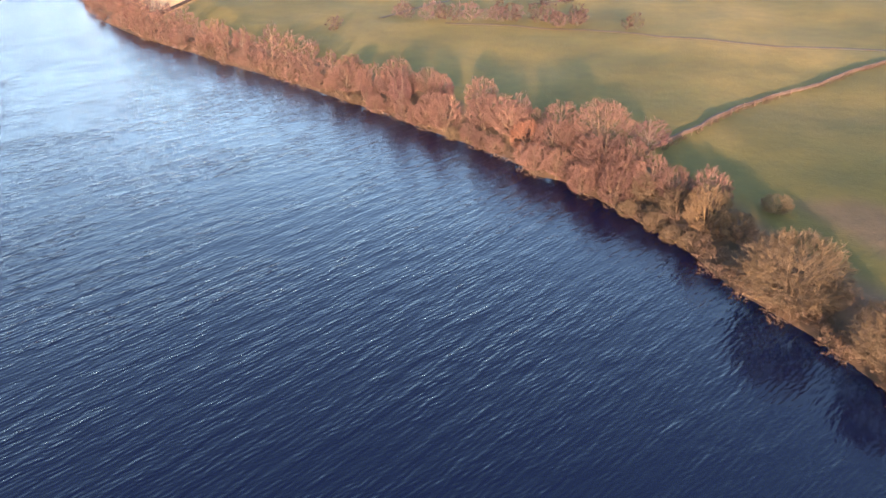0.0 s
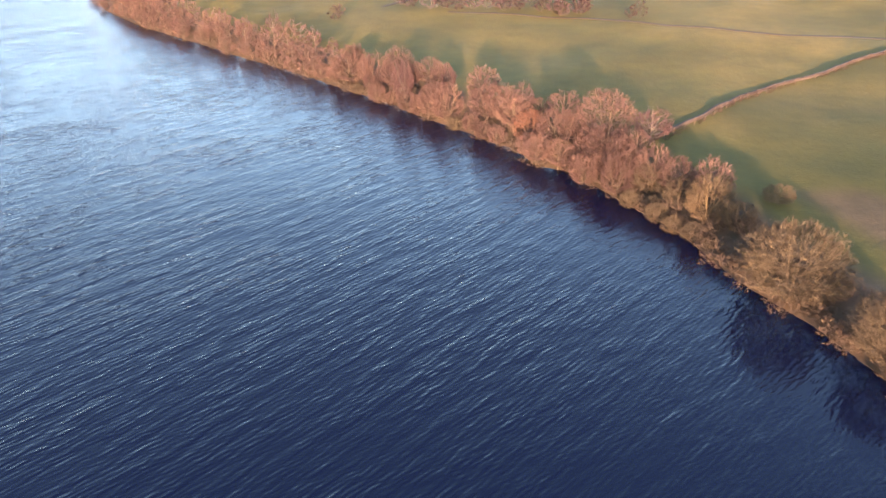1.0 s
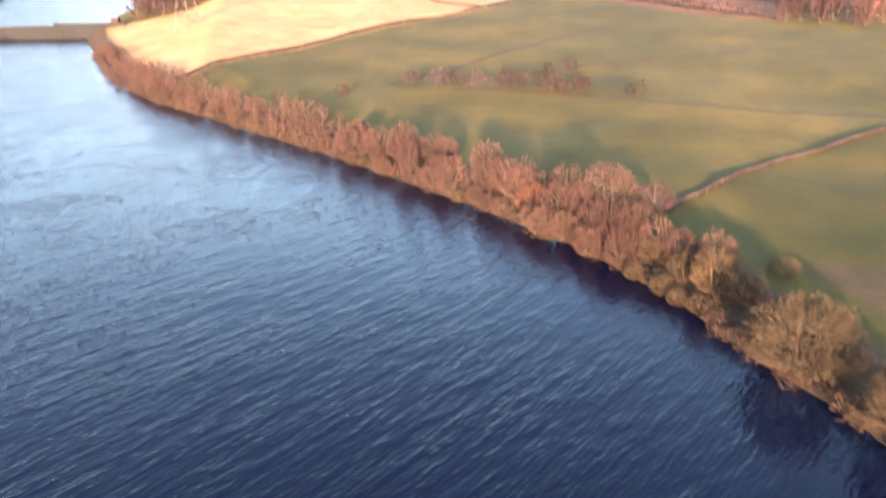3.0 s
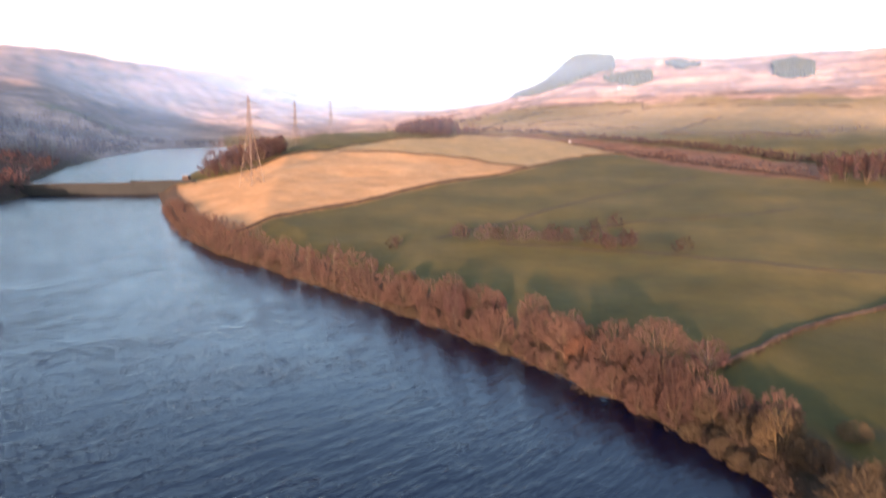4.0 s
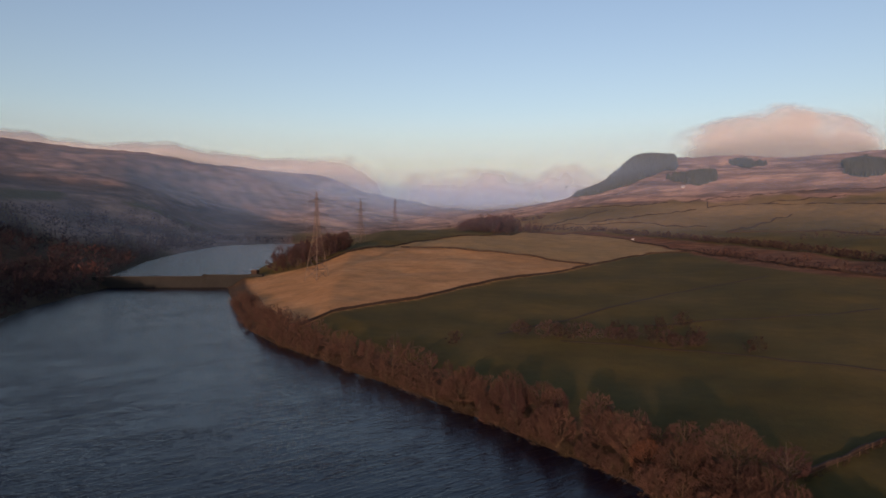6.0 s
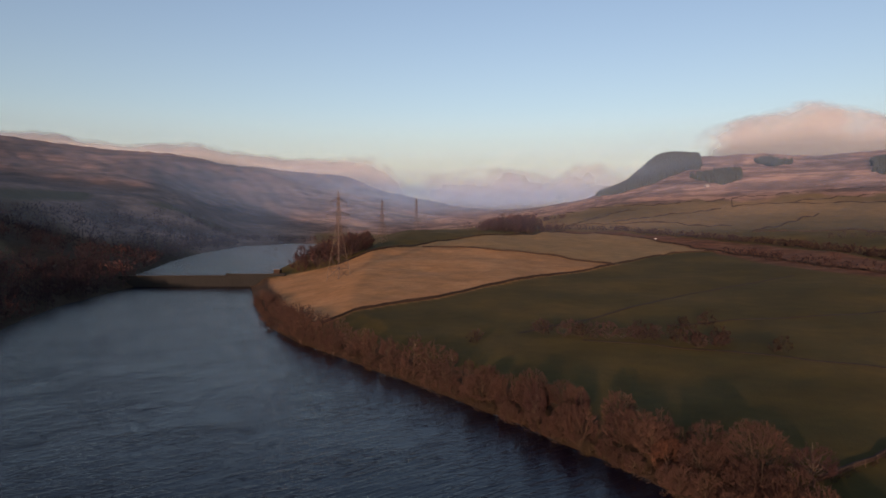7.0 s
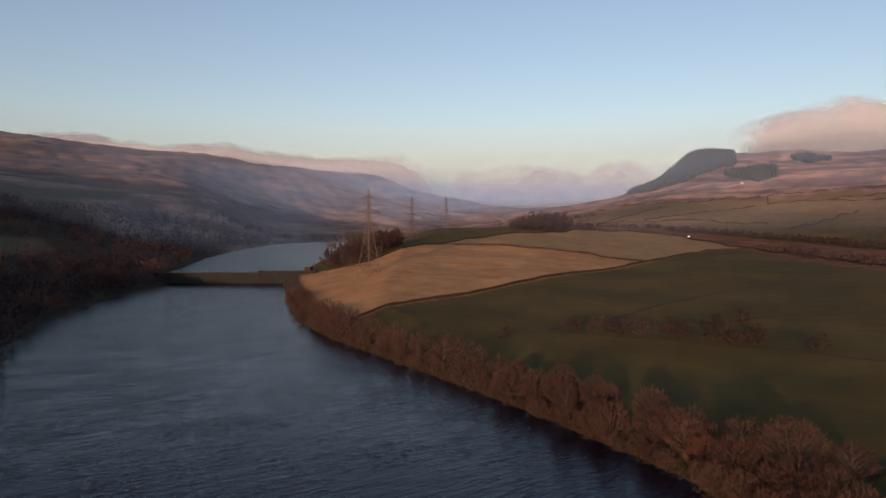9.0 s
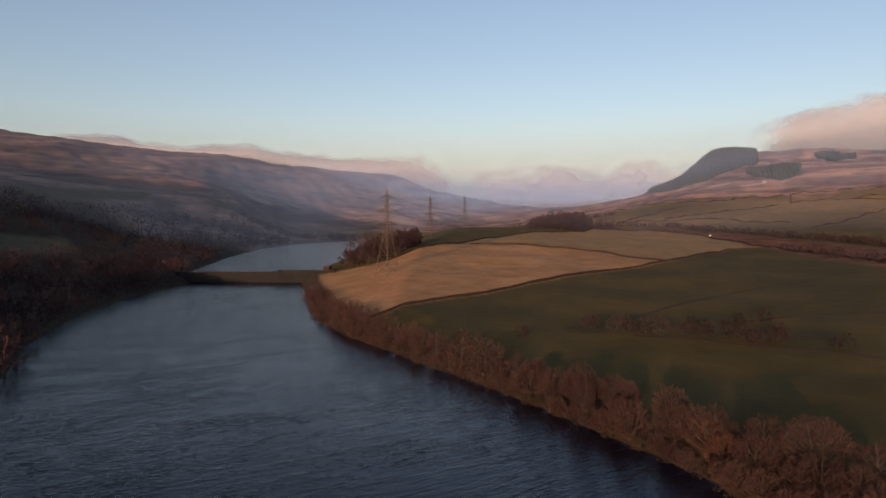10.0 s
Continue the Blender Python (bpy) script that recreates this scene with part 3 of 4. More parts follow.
for x, y, nx, ny in along([(44, 40), *RIGHT_SHORE[::-1]], 3.0, rng):
    r = math.hypot(x, y)
    for row in range(3):
        if rng.random() < (0.08, 0.18, 0.3)[row] or (y < 78 and row < 2):
            continue
        off = (0.6, 4.2, 8.0)[row] + rng.uniform(-0.7, 1.0)
        px, py = x + nx * off + rng.uniform(-1, 1), y + ny * off + rng.uniform(-1, 1)
        if r > 375 or (row == 2 and (rng.random() < 0.4 or r < 78)):
            continue
        if any(math.hypot(px - a, py - b) < c for a, b, c in taken):
            continue
        near = r < 160
        kind = rng.choices((OAKS, ALDERS, BIRCHES, WILLOWS) if near else (FAR_OAKS, FAR_OAKS, FAR_BIRCH, FAR_OAKS), ((2, 5, 0.3, 0.5), (5, 2, 0.8, 0.2), (5, 1, 1, 0))[row])[0]
        size = rng.uniform(0.42, 0.7) if row == 0 else rng.uniform(0.6, 1.02)
        if r > 270:
            size *= 0.7
        if y < 90:
            kind = SMALL_WILLOW if row == 0 or rng.random() < 0.3 else ALDERS
            size *= 0.95
        if kind is WILLOWS:
            kind = SMALL_WILLOW
        planted(rng.choice(kind), px, py, rng.uniform(0, 360), size)
for x, y, nx, ny in along([(44, 40), *RIGHT_SHORE[::-1]], 1.15, rng):
    if math.hypot(x, y) > 240:
        continue
    off = rng.uniform(-0.6, 4.5)
    planted(rng.choice(SCRUB), x + nx * off, y + ny * off, rng.uniform(0, 360), rng.uniform(0.6, 1.15))

for x, y, nx, ny in along([(44, 40), (41, 49), (38, 59), (33, 69), (30, 81), (24, 92)], 0.8, rng):
    off = rng.uniform(0.2, 7.0)
    planted(rng.choice(SCRUB), x + nx * off, y + ny * off, rng.uniform(0, 360), rng.uniform(0.6, 1.2))


# ---- dam between the reservoirs ----
def box_between(bm, a, b, half, low, high, lean=0.0):
    """A straight block from a to b on the plan; lean: how much wider the foot is on each side."""
    ax, ay = a
    bx, by = b
    d = math.hypot(bx - ax, by - ay)
    nx, ny = (by - ay) / d, -(bx - ax) / d
    vs = []
    for px, py in (a, b):
        for s in (-1, 1):
            for z, w in ((low, half + lean), (high, half)):
                vs.append(bm.verts.new((px + nx * s * w, py + ny * s * w, z)))
    for f in ((0, 1, 3, 2), (4, 6, 7, 5), (0, 4, 5, 1), (2, 3, 7, 6), (1, 5, 7, 3), (0, 2, 6, 4)):
        bm.faces.new([vs[k] for k in f])


def build_dam():
    dam = thing("dam", -243, 401, 0, "low masonry dam, coloured dark as if in shade, between the two reservoirs", "dam")
    at = lambda s: (-284 + 86 * s - dam.location.x, 390 + 22 * s - dam.location.y)
    bm = bmesh.new()
    box_between(bm, at(-0.06), at(0.72), 1.6, -4, 6.6, 1.8)
    part("wall", bm, DAM_STONE, dam)
    bm = bmesh.new()
    box_between(bm, at(0.722), at(1.12), 1.8, -4, 7.6, 1.8)
    part("spillway_wall", bm, DAM_STONE, dam, "taller end of the dam wall")
    for a, b, z in ((-0.06, 0.72, 6.6), (0.722, 1.12, 7.6)):
        bm = bmesh.new()
        box_between(bm, at(a), at(b), 1.95, z + 0.004, z + 0.35)
        part("coping", bm, COPING, dam, "pale stone coping")
    bm = bmesh.new()
    box_between(bm, at(0.70), at(0.73), 2.3, -4, 8.4, 0.4)
    part("pier", bm, DAM_STONE, dam)
    house = thing("valve_house", -196, 421, float(land(-196, 421)), "small dark stone valve house at the dam's end", "hut")
    bm = bmesh.new()
    box_between(bm, (-2, 0), (2, 0), 1.8, -1, 3.0)
    part("wall", bm, STONE, house)
    bm = bmesh.new()
    box_between(bm, (-2.3, 0), (2.3, 0), 2.1, 3.004, 3.3)
    part("roof", bm, SLATE, house)


build_dam()


# ---- field walls ----
def stone_wall(line, seed, high=1.2, thick=0.6, label="low dry-stone wall crossing the pasture", name="stone_wall", material=None):
    """A rough wall with a battered face and uneven cope, following the ground."""
    rng = random.Random(seed)
    pts = [(p[0], p[1], p[2], p[3]) for p in along(line, 2.5 if math.hypot(*line[0]) < 250 else 6.0, rng)]
    if len(pts) < 3:
        return None
    verts, faces = [], []
    ground = land(np.array([p[0] for p in pts]), np.array([p[1] for p in pts]))
    for (x, y, nx, ny), z in zip(pts, ground):
        sag, cope = rng.uniform(-0.15, 0.15), high * rng.uniform(0.75, 1.1)
        for w, h in ((-thick * 0.75, -0.5), (-thick * 0.45, cope * 0.9), (0, cope), (thick * 0.45, cope * 0.88), (thick * 0.75, -0.5)):
            verts.append((x + nx * (w + sag), y + ny * (w + sag), z + h))
    for k in range(len(pts) - 1):
        faces += [(k * 5 + s, k * 5 + s + 1, k * 5 + s + 6, k * 5 + s + 5) for s in range(4)]
    ob = mesh_object(name, verts, faces, material or STONE)
    return tagged(ob, label, "wall" if name == "stone_wall" else "bank", "field walls" if name == "stone_wall" else "earth banks")


WALLS = [
    [(-94, 235), (-86, 255), (-76, 273), (-63, 293), (-47, 331), (-25, 376), (8, 436), (22, 463)],
    [(-160, 435), (-147, 473), (-132, 526), (-115, 624), (-68, 713), (-34, 858)],
    [(-124, 527), (-89, 524), (-67, 503), (-26, 508), (18, 463)],
    [(8, 436), (68, 571), (91, 577), (108, 591)],
    [(-34, 858), (54, 788), (70, 756), (108, 591), (141, 458), (172, 380)],
    [(-20, 220), (2, 255), (41, 320), (66, 351), (94, 381), (111, 399)],
    [(0, 212), (14, 210), (38, 203), (58, 188), (85, 176), (120, 170)],
    [(28, 244), (47, 253), (82, 264), (120, 285)],
    [(-35, 1440), (125, 1322), (320, 1557), (429, 1538), (553, 1571), (639, 1525), (716, 1485)],
    [(-24, 999), (8, 1109), (42, 1176), (91, 1234)],
    [(40, 1017), (123, 1115), (221, 1204)],
    [(301, 1532), (252, 1276), (347, 1279), (396, 1196), (441, 1117), (493, 1020)],
    [(315, 1029), (266, 951), (221, 870), (181, 809)],
    [(184, 807), (226, 808), (264, 794), (296, 758), (325, 717)],
    [(347, 1279), (429, 1323), (534, 1430)],
    [(-20, 1010), (45, 999), (104, 967), (178, 888)],
]
for k, line in enumerate(WALLS):
    if k in (5, 6, 7):
        stone_wall(line, k, 0.14, 1.5, "low rusty earth bank with dead grass across the pasture", "earth_bank", EARTH)
    else:
        stone_wall(line, k, 1.2 if k < 8 else 1.5, 0.6 if k < 8 else 1.0)
NEAR_WALL = [(34, 107), (44, 116), (54, 127), (66, 137), (77, 143), (86, 150), (99, 158), (125, 172)]
stone_wall(NEAR_WALL, 99, 0.65, 0.55, "tumbled grey dry-stone wall beside red bracken")


def wire_fence(line):
    """Posts with two rails of wire beside the near wall."""
    rng = random.Random(3)
    pts = along(line, 3.2, rng)
    x0, y0 = pts[0][0], pts[0][1]
    fence = thing("fence", x0, y0, float(land(x0, y0)), "weathered wooden post and wire fence along the wall", "fence")
    z0 = fence.location.z
    tops = []
    for x, y, nx, ny in pts:
        px, py = x + nx * 1.1, y + ny * 1.1
        z = float(land(px, py))
        bm = bmesh.new()
        bmesh.ops.create_cone(bm, cap_ends=True, segments=6, radius1=0.055, radius2=0.05, depth=1.5, matrix=Matrix.Translation((px - x0, py - y0, z - z0 + 0.55)))
        part("post", bm, POST_WOOD, fence)
        tops.append(Vector((px - x0, py - y0, z - z0)))
    for h in (0.6, 1.15):
        tv, tf = [], []
        limb(tv, tf, [p + Vector((0, 0, h)) for p in tops], [0.02] * len(tops), 4)
        mesh_object("wire", tv, tf, STEEL, fence)


wire_fence(NEAR_WALL)


# ---- bushes, copses and woods ----
def scatter(rng, outline, count):
    xs, ys = [p[0] for p in outline], [p[1] for p in outline]
    out = []
    while len(out) < count:
        x, y = rng.uniform(min(xs), max(xs)), rng.uniform(min(ys), max(ys))
        if float(outside(np.array(x), np.array(y), outline)) < 0:
            out.append((x, y))
    return out


THICKET = [make_tree("thorn_bush", "leafless reddish thorn bush in the pasture", "bush", "bushes in the fields", BARK, BRACKEN if k else TWIGS_DARK, 110 + k, 4.2, 2.3, 2, 1300, limbs=10, subs=3, twig_len=0.75, twig_w=0.022, low=0.08) for k in range(3)]
HEDGE = [make_tree("hedge_bush", "dark leafless hedgerow bush beside the lane", "bush", "hedgerow along the lane", BARK, TWIGS_DARK, 120 + k, 4.0, 2.6, 3, 420, limbs=7, subs=2, twig_len=1.1, twig_w=0.07, low=0.02) for k in range(2)]
FAR_WOOD = [tree_meshes(230 + k, 9.5, 4.6, 1, 420, limbs=4, subs=1, twig_len=1.5, twig_w=0.1, low=0.03) for k in range(4)]
WOOD = [tree_meshes(130 + k, 9.5, 4.4, 1 + 2 * (k % 2), 900, limbs=6, subs=2, twig_len=1.15, twig_w=0.045, low=0.04) for k in range(5)]
COPSE = [make_tree("copse_tree", "dark purple-brown leafless tree in a hillside copse", "tree", "copse trees", BARK, WOOD_TWIGS if k else TWIGS_PURPLE, 140 + k, 8.6, 4.4, 3, 1600, limbs=10, subs=3, twig_len=1.25, twig_w=0.045, low=0.03) for k in range(2)]
rng = random.Random(21)
for cx, cy, wide, many in ((1, 217, 8, 9), (19, 219, 6, 6), (36, 211, 5, 8), (28, 213, 5, 5), (-31, 206, 1.6, 2), (33, 245, 2, 2), (40, 246, 2, 2), (-12, 221, 4, 3), (52, 200, 2, 2)):
    for _ in range(many):
        planted(rng.choice(THICKET), cx + rng.gauss(0, wide * 0.6), cy + rng.gauss(0, 2.0), rng.uniform(0, 360), rng.uniform(0.8, 1.45))
for x, y, nx, ny in along(NEAR_WALL, 1.6, rng):
    if rng.random() < 0.75:
        planted(rng.choice(THICKET[1:]), x + nx * rng.uniform(0.6, 1.6), y + ny * rng.uniform(0.6, 1.6), rng.uniform(0, 360), rng.uniform(0.18, 0.32))
for line, step in (([(-55, 930), (34, 885), (111, 769), (150, 690), (183, 600), (200, 520), (215, 450)], 2.6), ([(110, 575), (120, 500), (141, 440), (170, 395)], 8.0), ([(230, 720), (380, 760)], 12.0)):
    for x, y, nx, ny in along(line, step, rng):
        planted(rng.choice(HEDGE), x + rng.gauss(0, 1.5), y + rng.gauss(0, 1.5), rng.uniform(0, 360), rng.uniform(1.0, 2.0))
CLUMPS = [(COPSE, [(-185, 424), (-170, 424), (-158, 455), (-160, 525), (-200, 525), (-196, 450)], 52, 1.3, 2.0),
          (COPSE, [(-102, 760), (-68, 765), (-52, 850), (-60, 880), (-98, 850)], 40, 1.7, 2.6),
          (COPSE, [(-135, 735), (-60, 735), (-20, 850), (-40, 910), (-128, 870)], 46, 0.8, 1.7),
          (COPSE, [(165, 372), (205, 345), (240, 400), (225, 450), (185, 430)], 40, 1.2, 1.7),
          (COPSE, [(100, 560), (150, 470), (170, 480), (125, 590)], 12, 0.5, 0.8)]
for kinds, outline, many, small, large in CLUMPS:
    for x, y in scatter(rng, outline, many):
        planted(rng.choice(kinds), x, y, rng.uniform(0, 360), rng.uniform(small, large))


def woodland(regions, label, kinds):
    """A wood too thick to count: trees of five shapes, turned and sized by chance, joined."""
    rng = random.Random(31)
    shapes = []
    for tv, tf, cv, cf in kinds:
        fs = [*tf, *(tuple(k + len(tv) for k in f) for f in cf)]
        shapes.append((np.array([*tv, *cv]), np.array([k for f in fs for k in f]), np.array([len(f) for f in fs])))
    verts, corners, sizes, count = [], [], [], 0
    for outline, many, small, large in regions:
        for x, y in scatter(rng, outline, many):
            if float(outside(np.array(x), np.array(y), BANK_FIELD)) < 3:
                continue
            a, loop, size_of = rng.choice(shapes)
            turn, size, z = rng.uniform(0, 6.283), rng.uniform(small, large), float(land(x, y)) - 0.1
            c, s = math.cos(turn) * size, math.sin(turn) * size
            verts.append(np.stack([x + c * a[:, 0] - s * a[:, 1], y + s * a[:, 0] + c * a[:, 1], z + size * a[:, 2]], 1))
            corners.append(loop + count)
            sizes.append(size_of)
            count += len(a)
    verts, corners, sizes = np.concatenate(verts), np.concatenate(corners), np.concatenate(sizes)
    me = bpy.data.meshes.new("woodland")
    me.vertices.add(len(verts))
    me.vertices.foreach_set("co", verts.astype(np.float32).ravel())
    me.loops.add(len(corners))
    me.loops.foreach_set("vertex_index", corners.astype(np.int32))
    me.polygons.add(len(sizes))
    me.polygons.foreach_set("loop_start", np.r_[0, np.cumsum(sizes)[:-1]].astype(np.int32))
    me.update(calc_edges=True)
    me.validate()
    me.materials.append(WOOD_TWIGS)
    return tagged(new("woodland", me), label, "woodland", kind="stuff")


woodland([([(-147, 90), (-153, 139), (-188, 179), (-224, 238), (-252, 297), (-281, 392), (-330, 420), (-330, 260), (-260, 120)], 480, 0.75, 1.3),
          ([(-330, 260), (-340, 400), (-430, 500), (-560, 560), (-560, 350), (-420, 200)], 420, 0.75, 1.3)], "dark leafless wood on the shaded lake bank", WOOD)
woodland([([(-285, 396), (-365, 561), (-439, 749), (-492, 935), (-560, 930), (-500, 700), (-420, 500), (-340, 390)], 400, 0.8, 1.2),
          ([(-497, 935), (-474, 1070), (-380, 1086), (-360, 1180), (-540, 1180)], 60, 0.9, 1.3),
          ([(-420, 500), (-500, 700), (-560, 930), (-540, 1180), (-660, 1180), (-660, 930), (-590, 660), (-500, 470)], 420, 0.8, 1.3)], "dark leafless wood round the upper reservoir", FAR_WOOD)
woodland([([(-178, 1225), (-90, 1235), (-78, 1290), (-120, 1330), (-185, 1300)], 110, 1.5, 2.1), ([(-84, 1245), (-35, 1255), (-30, 1290), (-80, 1290)], 40, 0.8, 1.1)], "small purple-brown leafless wood on a rise up the valley", FAR_WOOD)


def spruce_plantation(outline, many, seed, label):
    """A far block of conifers, each a ragged spire of three skirts."""
    rng = random.Random(seed)
    verts, faces = [], []
    for x, y in scatter(rng, outline, many):
        z, h, w = float(land(x, y)) - 1, rng.uniform(11, 19), rng.uniform(4.0, 6.5)
        for base, top, wide in ((0, 0.5, 1), (0.25, 0.78, 0.75), (0.52, 1.0, 0.5)):
            n, turn = len(verts), rng.uniform(0, 6)
            for s in range(6):
                q = turn + 6.283 * s / 6
                k = w * wide * rng.uniform(0.75, 1.15)
                verts.append((x + k * math.cos(q), y + k * math.sin(q), z + h * base))
            verts.append((x, y, z + h * top))
            faces += [(n + s, n + (s + 1) % 6, n + 6) for s in range(6)]
    ob = mesh_object("spruce_plantation", verts, faces, CONIFER)
    return tagged(ob, label, "plantation", "plantations on the moor", "stuff")


spruce_plantation([(39, 2290), (94, 2120), (155, 2078), (222, 2126), (286, 2199), (358, 2275), (464, 2983), (470, 3220), (330, 3220), (262, 3110), (190, 3000), (100, 2700)], 5600, 1, "dark spruce plantation covering the moor's steep edge")
spruce_plantation([(292, 2119), (446, 2164), (407, 1938), (339, 1844)], 420, 2, "thin dark spruce shelter belt on the moor side")
spruce_plantation([(594, 2647), (653, 2686), (685, 2513), (567, 2264)], 500, 3, "thin dark spruce shelter belt on the moor side")
spruce_plantation([(810, 2209), (986, 2495), (881, 2080), (735, 1741), (685, 1732), (674, 1819)], 1300, 4, "oval dark spruce plantation on the moor side")


# ---- pylons ----
def strut(bm, a, b, w):
    a, b = Vector(a), Vector(b)
    d = (b - a).normalized()
    u = d.orthogonal().normalized() * w
    v = d.cross(u)
    ring = [[bm.verts.new(p + s * u + t * v) for s, t in ((1, 1), (-1, 1), (-1, -1), (1, -1))] for p in (a, b)]
    for k in range(4):
        bm.faces.new((ring[0][k], ring[0][(k + 1) % 4], ring[1][(k + 1) % 4], ring[1][k]))


def make_pylon():
    p = thing("electricity_pylon", 0, 0, 0, "tall grey steel lattice pylon with three pairs of arms", "pylon", "line of pylons")
    half = lambda z: 4.2 + (1.0 - 4.2) * min(z / 24, 1) if z < 24 else 1.0 - 0.75 * (z - 24) / 18
    stages = [0, 5, 9.5, 13.5, 17, 20, 22.5, 25, 27.5, 30, 32.5, 35, 37.5, 40]
    corners = ((1, 1), (-1, 1), (-1, -1), (1, -1))
    for sx, sy in corners:
        bm = bmesh.new()
        for a, b in zip(stages, stages[1:]):
            strut(bm, (sx * half(a), sy * half(a), a - (1.0 if a == 0 else 0)), (sx * half(b), sy * half(b), b), 0.125)
        part("leg", bm, STEEL, p)
    for a, b in zip(stages, stages[1:]):
        bm = bmesh.new()
        for k in range(4):
            (ax, ay), (bx, by) = corners[k], corners[(k + 1) % 4]
            strut(bm, (ax * half(a), ay * half(a), a), (bx * half(b), by * half(b), b), 0.06)
            strut(bm, (bx * half(a), by * half(a), a), (ax * half(b), ay * half(b), b), 0.06)
            strut(bm, (ax * half(b), ay * half(b), b), (bx * half(b), by * half(b), b), 0.06)
        part("bracing", bm, STEEL, p)
    for z, reach in ((24.5, 6.2), (31.0, 7.6), (37.5, 5.4)):
        for s in (-1, 1):
            bm = bmesh.new()
            for t in (-1, 1):
                strut(bm, (s * half(z), t * half(z), z), (s * reach, 0, z + 0.3), 0.07)
                strut(bm, (s * half(z + 1.8), t * half(z + 1.8), z + 1.8), (s * reach, 0, z + 0.3), 0.055)
            for f in (0.35, 0.65):
                strut(bm, (s * (half(z) + f * (reach - half(z))), 0, z), (s * (half(z) + f * (reach - half(z))), 0, z + 1.8 * (1 - f)), 0.06)
            arm = part("crossarm", bm, STEEL, p)
            bm = bmesh.new()
            for k in range(7):
                bmesh.ops.create_cone(bm, cap_ends=True, segments=8, radius1=0.22, radius2=0.1, depth=0.26, matrix=Matrix.Translation((s * reach, 0, z - 0.2 - 0.33 * k)))
            part("insulator", bm, GLASS_BROWN, arm)
    bm = bmesh.new()
    for sx, sy in corners:
        strut(bm, (sx * half(40), sy * half(40), 40), (0, 0, 43), 0.09)
    part("peak", bm, STEEL, p)
    return p


pylon = make_pylon()
set_down(pylon, -132, 361, 62, 1.12, 0.3)
for x, y, size in ((-165, 556, 0.9), (-213, 874, 1.0)):
    set_down(copy_thing(pylon, Matrix.Identity(4)), x, y, 66, size, 0.3)


# ---- farm and car ----
def farmhouse(x, y, turn, label):
    h = thing("farmhouse", x, y, float(land(x, y)), label, "house", turn=turn, size=0.8)
    bm = bmesh.new()
    box_between(bm, (-6, 0), (6, 0), 3.2, -1.5, 5)
    part("wall", bm, WHITE_WASH, h)
    bm = bmesh.new()
    vs = [bm.verts.new(v) for v in ((-6.3, -3.6, 4.9), (6.3, -3.6, 4.9), (6.3, 3.6, 4.9), (-6.3, 3.6, 4.9), (-6.3, 0, 7.6), (6.3, 0, 7.6))]
    for f in ((0, 1, 5, 4), (2, 3, 4, 5), (1, 2, 5), (3, 0, 4), (0, 3, 2, 1)):
        bm.faces.new([vs[k] for k in f])
    part("roof", bm, SLATE, h)
    for wx in (-4, 0, 4):
        bm = bmesh.new()
        box_between(bm, (wx - 0.6, -3.2), (wx + 0.6, -3.2), 0.05, 2.0, 3.4)
        part("window", bm, GLAZING, h)


farmhouse(304, 1848, 15, "small whitewashed farmhouse with slate roof below the moor")


def parked_car(x, y, turn):
    c = thing("car", x, y, float(land(x, y)), "small white car standing on the lane", "car", turn=turn)
    bm = bmesh.new()
    box_between(bm, (-2.1, 0), (2.1, 0), 0.85, 0.3, 0.95)
    bmesh.ops.bevel(bm, geom=bm.edges[:], offset=0.12, segments=2, affect="EDGES")
    part("body", bm, CAR_PAINT, c)
    bm = bmesh.new()
    box_between(bm, (-1.2, 0), (0.9, 0), 0.68, 0.96, 1.5, 0.12)
    bmesh.ops.bevel(bm, geom=bm.edges[:], offset=0.1, segments=2, affect="EDGES")
    part("cabin", bm, CAR_PAINT, c)
    for wx in (-1.3, 1.3):
        for wy in (-0.8, 0.8):
            bm = bmesh.new()
            bmesh.ops.create_cone(bm, cap_ends=True, segments=16, radius1=0.32, radius2=0.32, depth=0.2, matrix=Matrix.Translation((wx, wy, 0.32)) @ Matrix.Rotation(1.5708, 4, "X"))
            part("wheel", bm, RUBBER, c)


parked_car(74, 752, 60)


# ---- mist and clouds ----
def haze_veil(far, az0, az1, ceiling, weights):
    """A standing sheet that imitates thin valley mist and distance haze up to a level ceiling, thinning out towards its
    foot, top and ends. weights: (azimuth, thickness).
    """
    az = np.linspace(az0, az1, 90)
    up = np.linspace(0, 1, 22)
    a, v = np.meshgrid(az, up)
    x, y = -np.sin(np.radians(a)) * far, np.cos(np.radians(a)) * far
    foot = land(x, y)
    high = np.clip(ceiling - foot, 12, None)
    z = foot - 2 + v * high
    verts = np.stack([x.ravel(), y.ravel(), z.ravel()], 1)
    n = len(az)
    i = (np.arange(len(up) - 1)[:, None] * n + np.arange(n - 1)[None]).ravel()
    ob = mesh_object("mist", verts, np.stack([i, i + 1, i + n + 1, i + n], 1), MIST_HAZE, smooth=True)
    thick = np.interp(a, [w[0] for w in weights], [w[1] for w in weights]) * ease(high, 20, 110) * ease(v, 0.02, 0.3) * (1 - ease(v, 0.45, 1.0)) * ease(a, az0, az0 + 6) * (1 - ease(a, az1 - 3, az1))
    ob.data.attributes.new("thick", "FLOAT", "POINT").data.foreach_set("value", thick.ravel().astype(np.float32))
    return tagged(ob, "bluish see-through sheet standing in for valley mist and distance haze", "mist", "valley mist", "stuff")


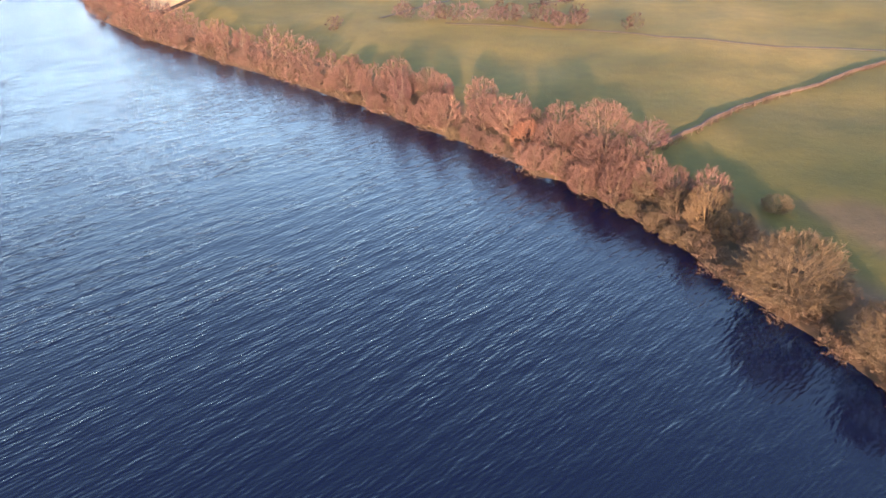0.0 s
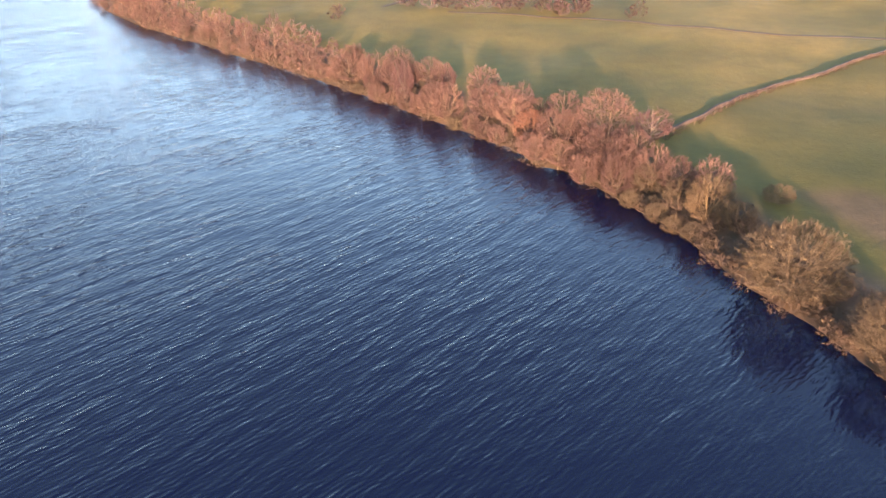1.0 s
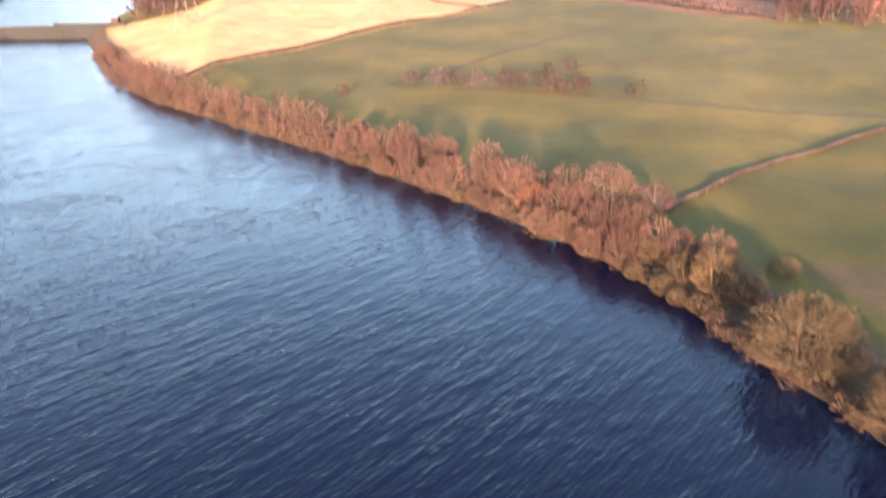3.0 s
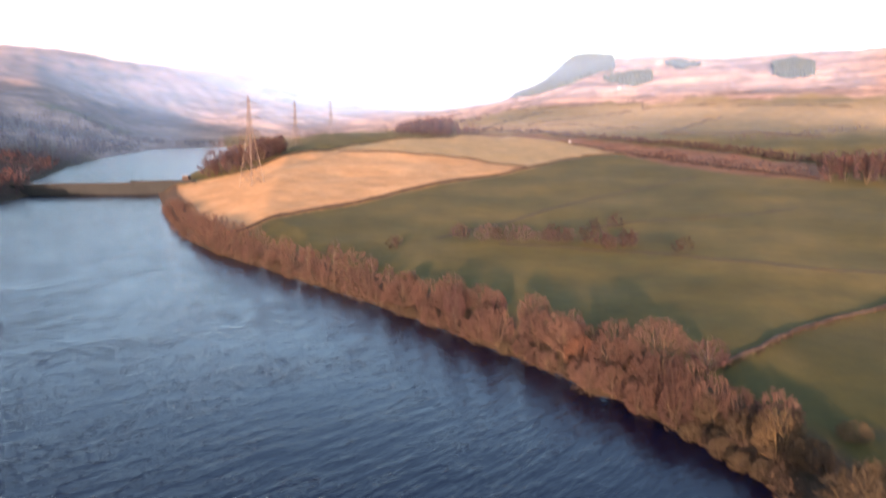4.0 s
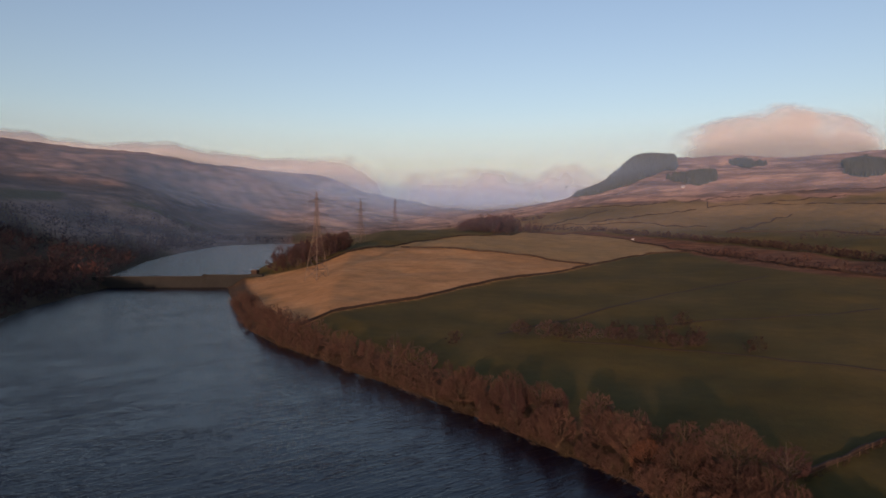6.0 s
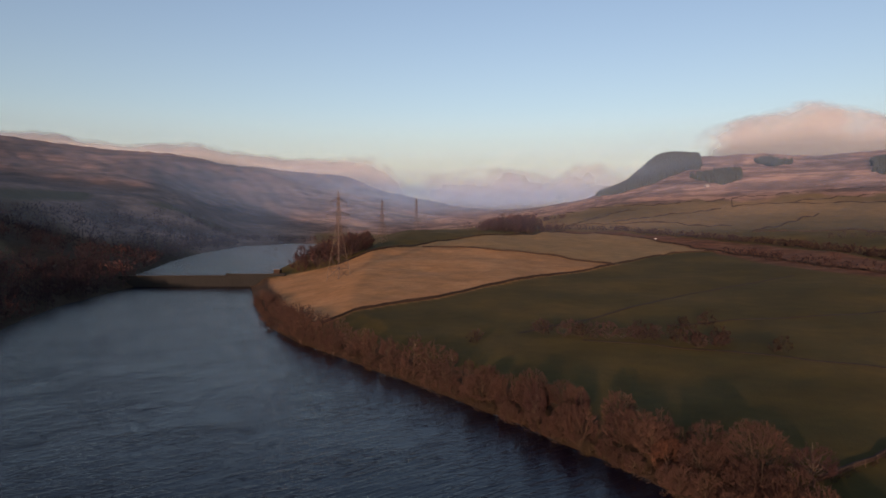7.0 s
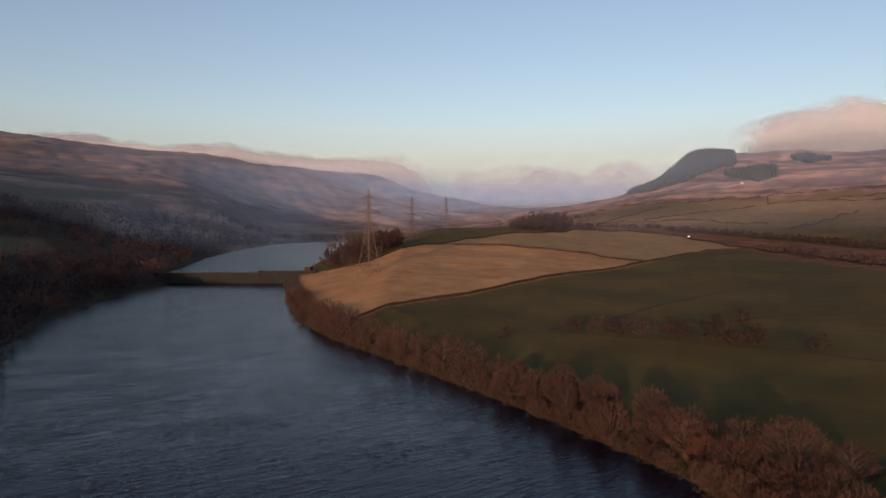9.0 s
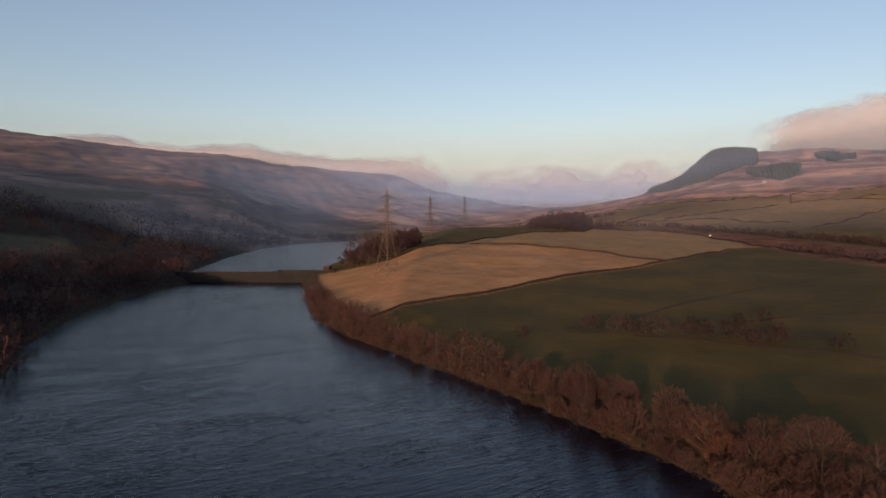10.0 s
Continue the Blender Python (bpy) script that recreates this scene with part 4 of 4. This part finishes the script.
# Sheets one behind another build up the haze with distance.
haze_veil(620, 21, 62, 105, [(21, 0.12), (40, 0.1), (62, 0.08)])
haze_veil(700, -34, 21, 82, [(-34, 0.09), (0, 0.13), (21, 0.16)])
haze_veil(1500, -30, 58, 195, [(-30, 0.17), (-3, 0.18), (3, 0.22), (15, 0.24), (40, 0.16), (58, 0.12)])
haze_veil(2100, -30, 58, 360, [(-30, 0.2), (-3, 0.24), (3, 0.24), (15, 0.2), (40, 0.12), (58, 0.08)])
haze_veil(2800, -30, 58, 280, [(-30, 0.18), (-3, 0.22), (5, 0.36), (18, 0.3), (40, 0.14), (58, 0.1)])
haze_veil(3900, -6, 30, 270, [(-6, 0.4), (5, 0.55), (15, 0.5), (22, 0.36), (30, 0.24)])


def haze_wall(far, top):
    """The hazy air low over the horizon, thinning upwards. top: elevation in degrees."""
    a, v = np.meshgrid(np.linspace(-60, 75, 90), np.linspace(0, 1, 24))
    x, y = -np.sin(np.radians(a)) * far, np.cos(np.radians(a)) * far
    z = 20 + v * far * math.tan(radians(top))
    i = (np.arange(23)[:, None] * 90 + np.arange(89)[None]).ravel()
    ob = mesh_object("haze", np.stack([x.ravel(), y.ravel(), z.ravel()], 1), np.stack([i, i + 1, i + 91, i + 90], 1), HAZE, smooth=True)
    thick = 0.42 * (1 - ease(v, 0.0, 1.0)) * ease(a, -60, -45) * (1 - ease(a, 60, 75))
    ob.data.attributes.new("thick", "FLOAT", "POINT").data.foreach_set("value", thick.ravel().astype(np.float32))
    return tagged(ob, "pale haze low in the evening sky", "haze", kind="stuff")


haze_wall(4850, 10)


def cloud(base, top, far, seed, depth=1.2, fade=0.16):
    """A bank of cloud: a gently bulging sheet, soft at its rim. base, top: (azimuth, elevation) of its foot and crown."""
    az0, az1 = top[0][0], top[-1][0]
    az = np.linspace(az0, az1, 110)
    up = np.linspace(0, 1, 26)
    a, v = np.meshgrid(az, up)
    low, crown = np.interp(a, *zip(*base)), np.interp(a, *zip(*top))
    crown = low + (crown - low) * 1.25
    e = low + (crown - low) * v
    bulge = far - 160 * np.sin(np.pi * np.clip(v, 0, 1)) + 25 * np.sin(a * 0.5 + seed) * np.sin(2 * v + seed)
    x, y = -np.sin(np.radians(a)) * bulge, np.cos(np.radians(a)) * bulge
    z = 40 + bulge * np.tan(np.radians(e))
    n = len(az)
    i = (np.arange(len(up) - 1)[:, None] * n + np.arange(n - 1)[None]).ravel()
    ob = mesh_object("cloud", np.stack([x.ravel(), y.ravel(), z.ravel()], 1), np.stack([i, i + 1, i + n + 1, i + n], 1), CLOUD, smooth=True)
    ends = ease(a, az0, az0 + fade * (az1 - az0)) * (1 - ease(a, az1 - fade * (az1 - az0), az1))
    thick = (depth * (1 - ease(v, 0.2, 1.0)) + 0.2) * ends - 0.9 * (1 - ends) - 0.9 * ease(v, 0.75, 1.0)
    ob.data.attributes.new("thick", "FLOAT", "POINT").data.foreach_set("value", thick.ravel().astype(np.float32))
    return tagged(ob, "soft pink-lit cloud lying on the hilltops", "cloud", "clouds on the hills", "stuff")


cloud([(12, 1.1), (24, 3.0), (36, 4.4), (49, 5.2)],
      [(12, 3.4), (14, 4.3), (16, 5.3), (18, 5.6), (20.6, 5.3), (24.3, 5.1), (27, 5.4), (29.6, 6.0), (31.3, 6.3), (32.6, 6.0), (35.8, 5.9), (39.4, 6.2), (42, 6.5), (49, 6.2)], 4450, 1, 1.7)
cloud([(-8, 0.3), (16, 0.3)], [(-8, 3.0), (-3.1, 3.8), (-1.6, 4.9), (0.6, 5.0), (1.6, 4.3), (2.6, 3.7), (4, 4.2), (7.2, 4.6), (10, 4.2), (13, 4.0), (16, 3.8)], 4600, 2, 0.9)
cloud([(-27, 4.2), (-4, 4.6)], [(-27, 5.9), (-23.4, 6.6), (-22, 7.0), (-20.5, 7.8), (-17.8, 8.5), (-15.9, 8.7), (-13.9, 8.3), (-10.2, 7.6), (-7.6, 6.7), (-4, 6.0)], 4300, 3, 1.1, 0.32)
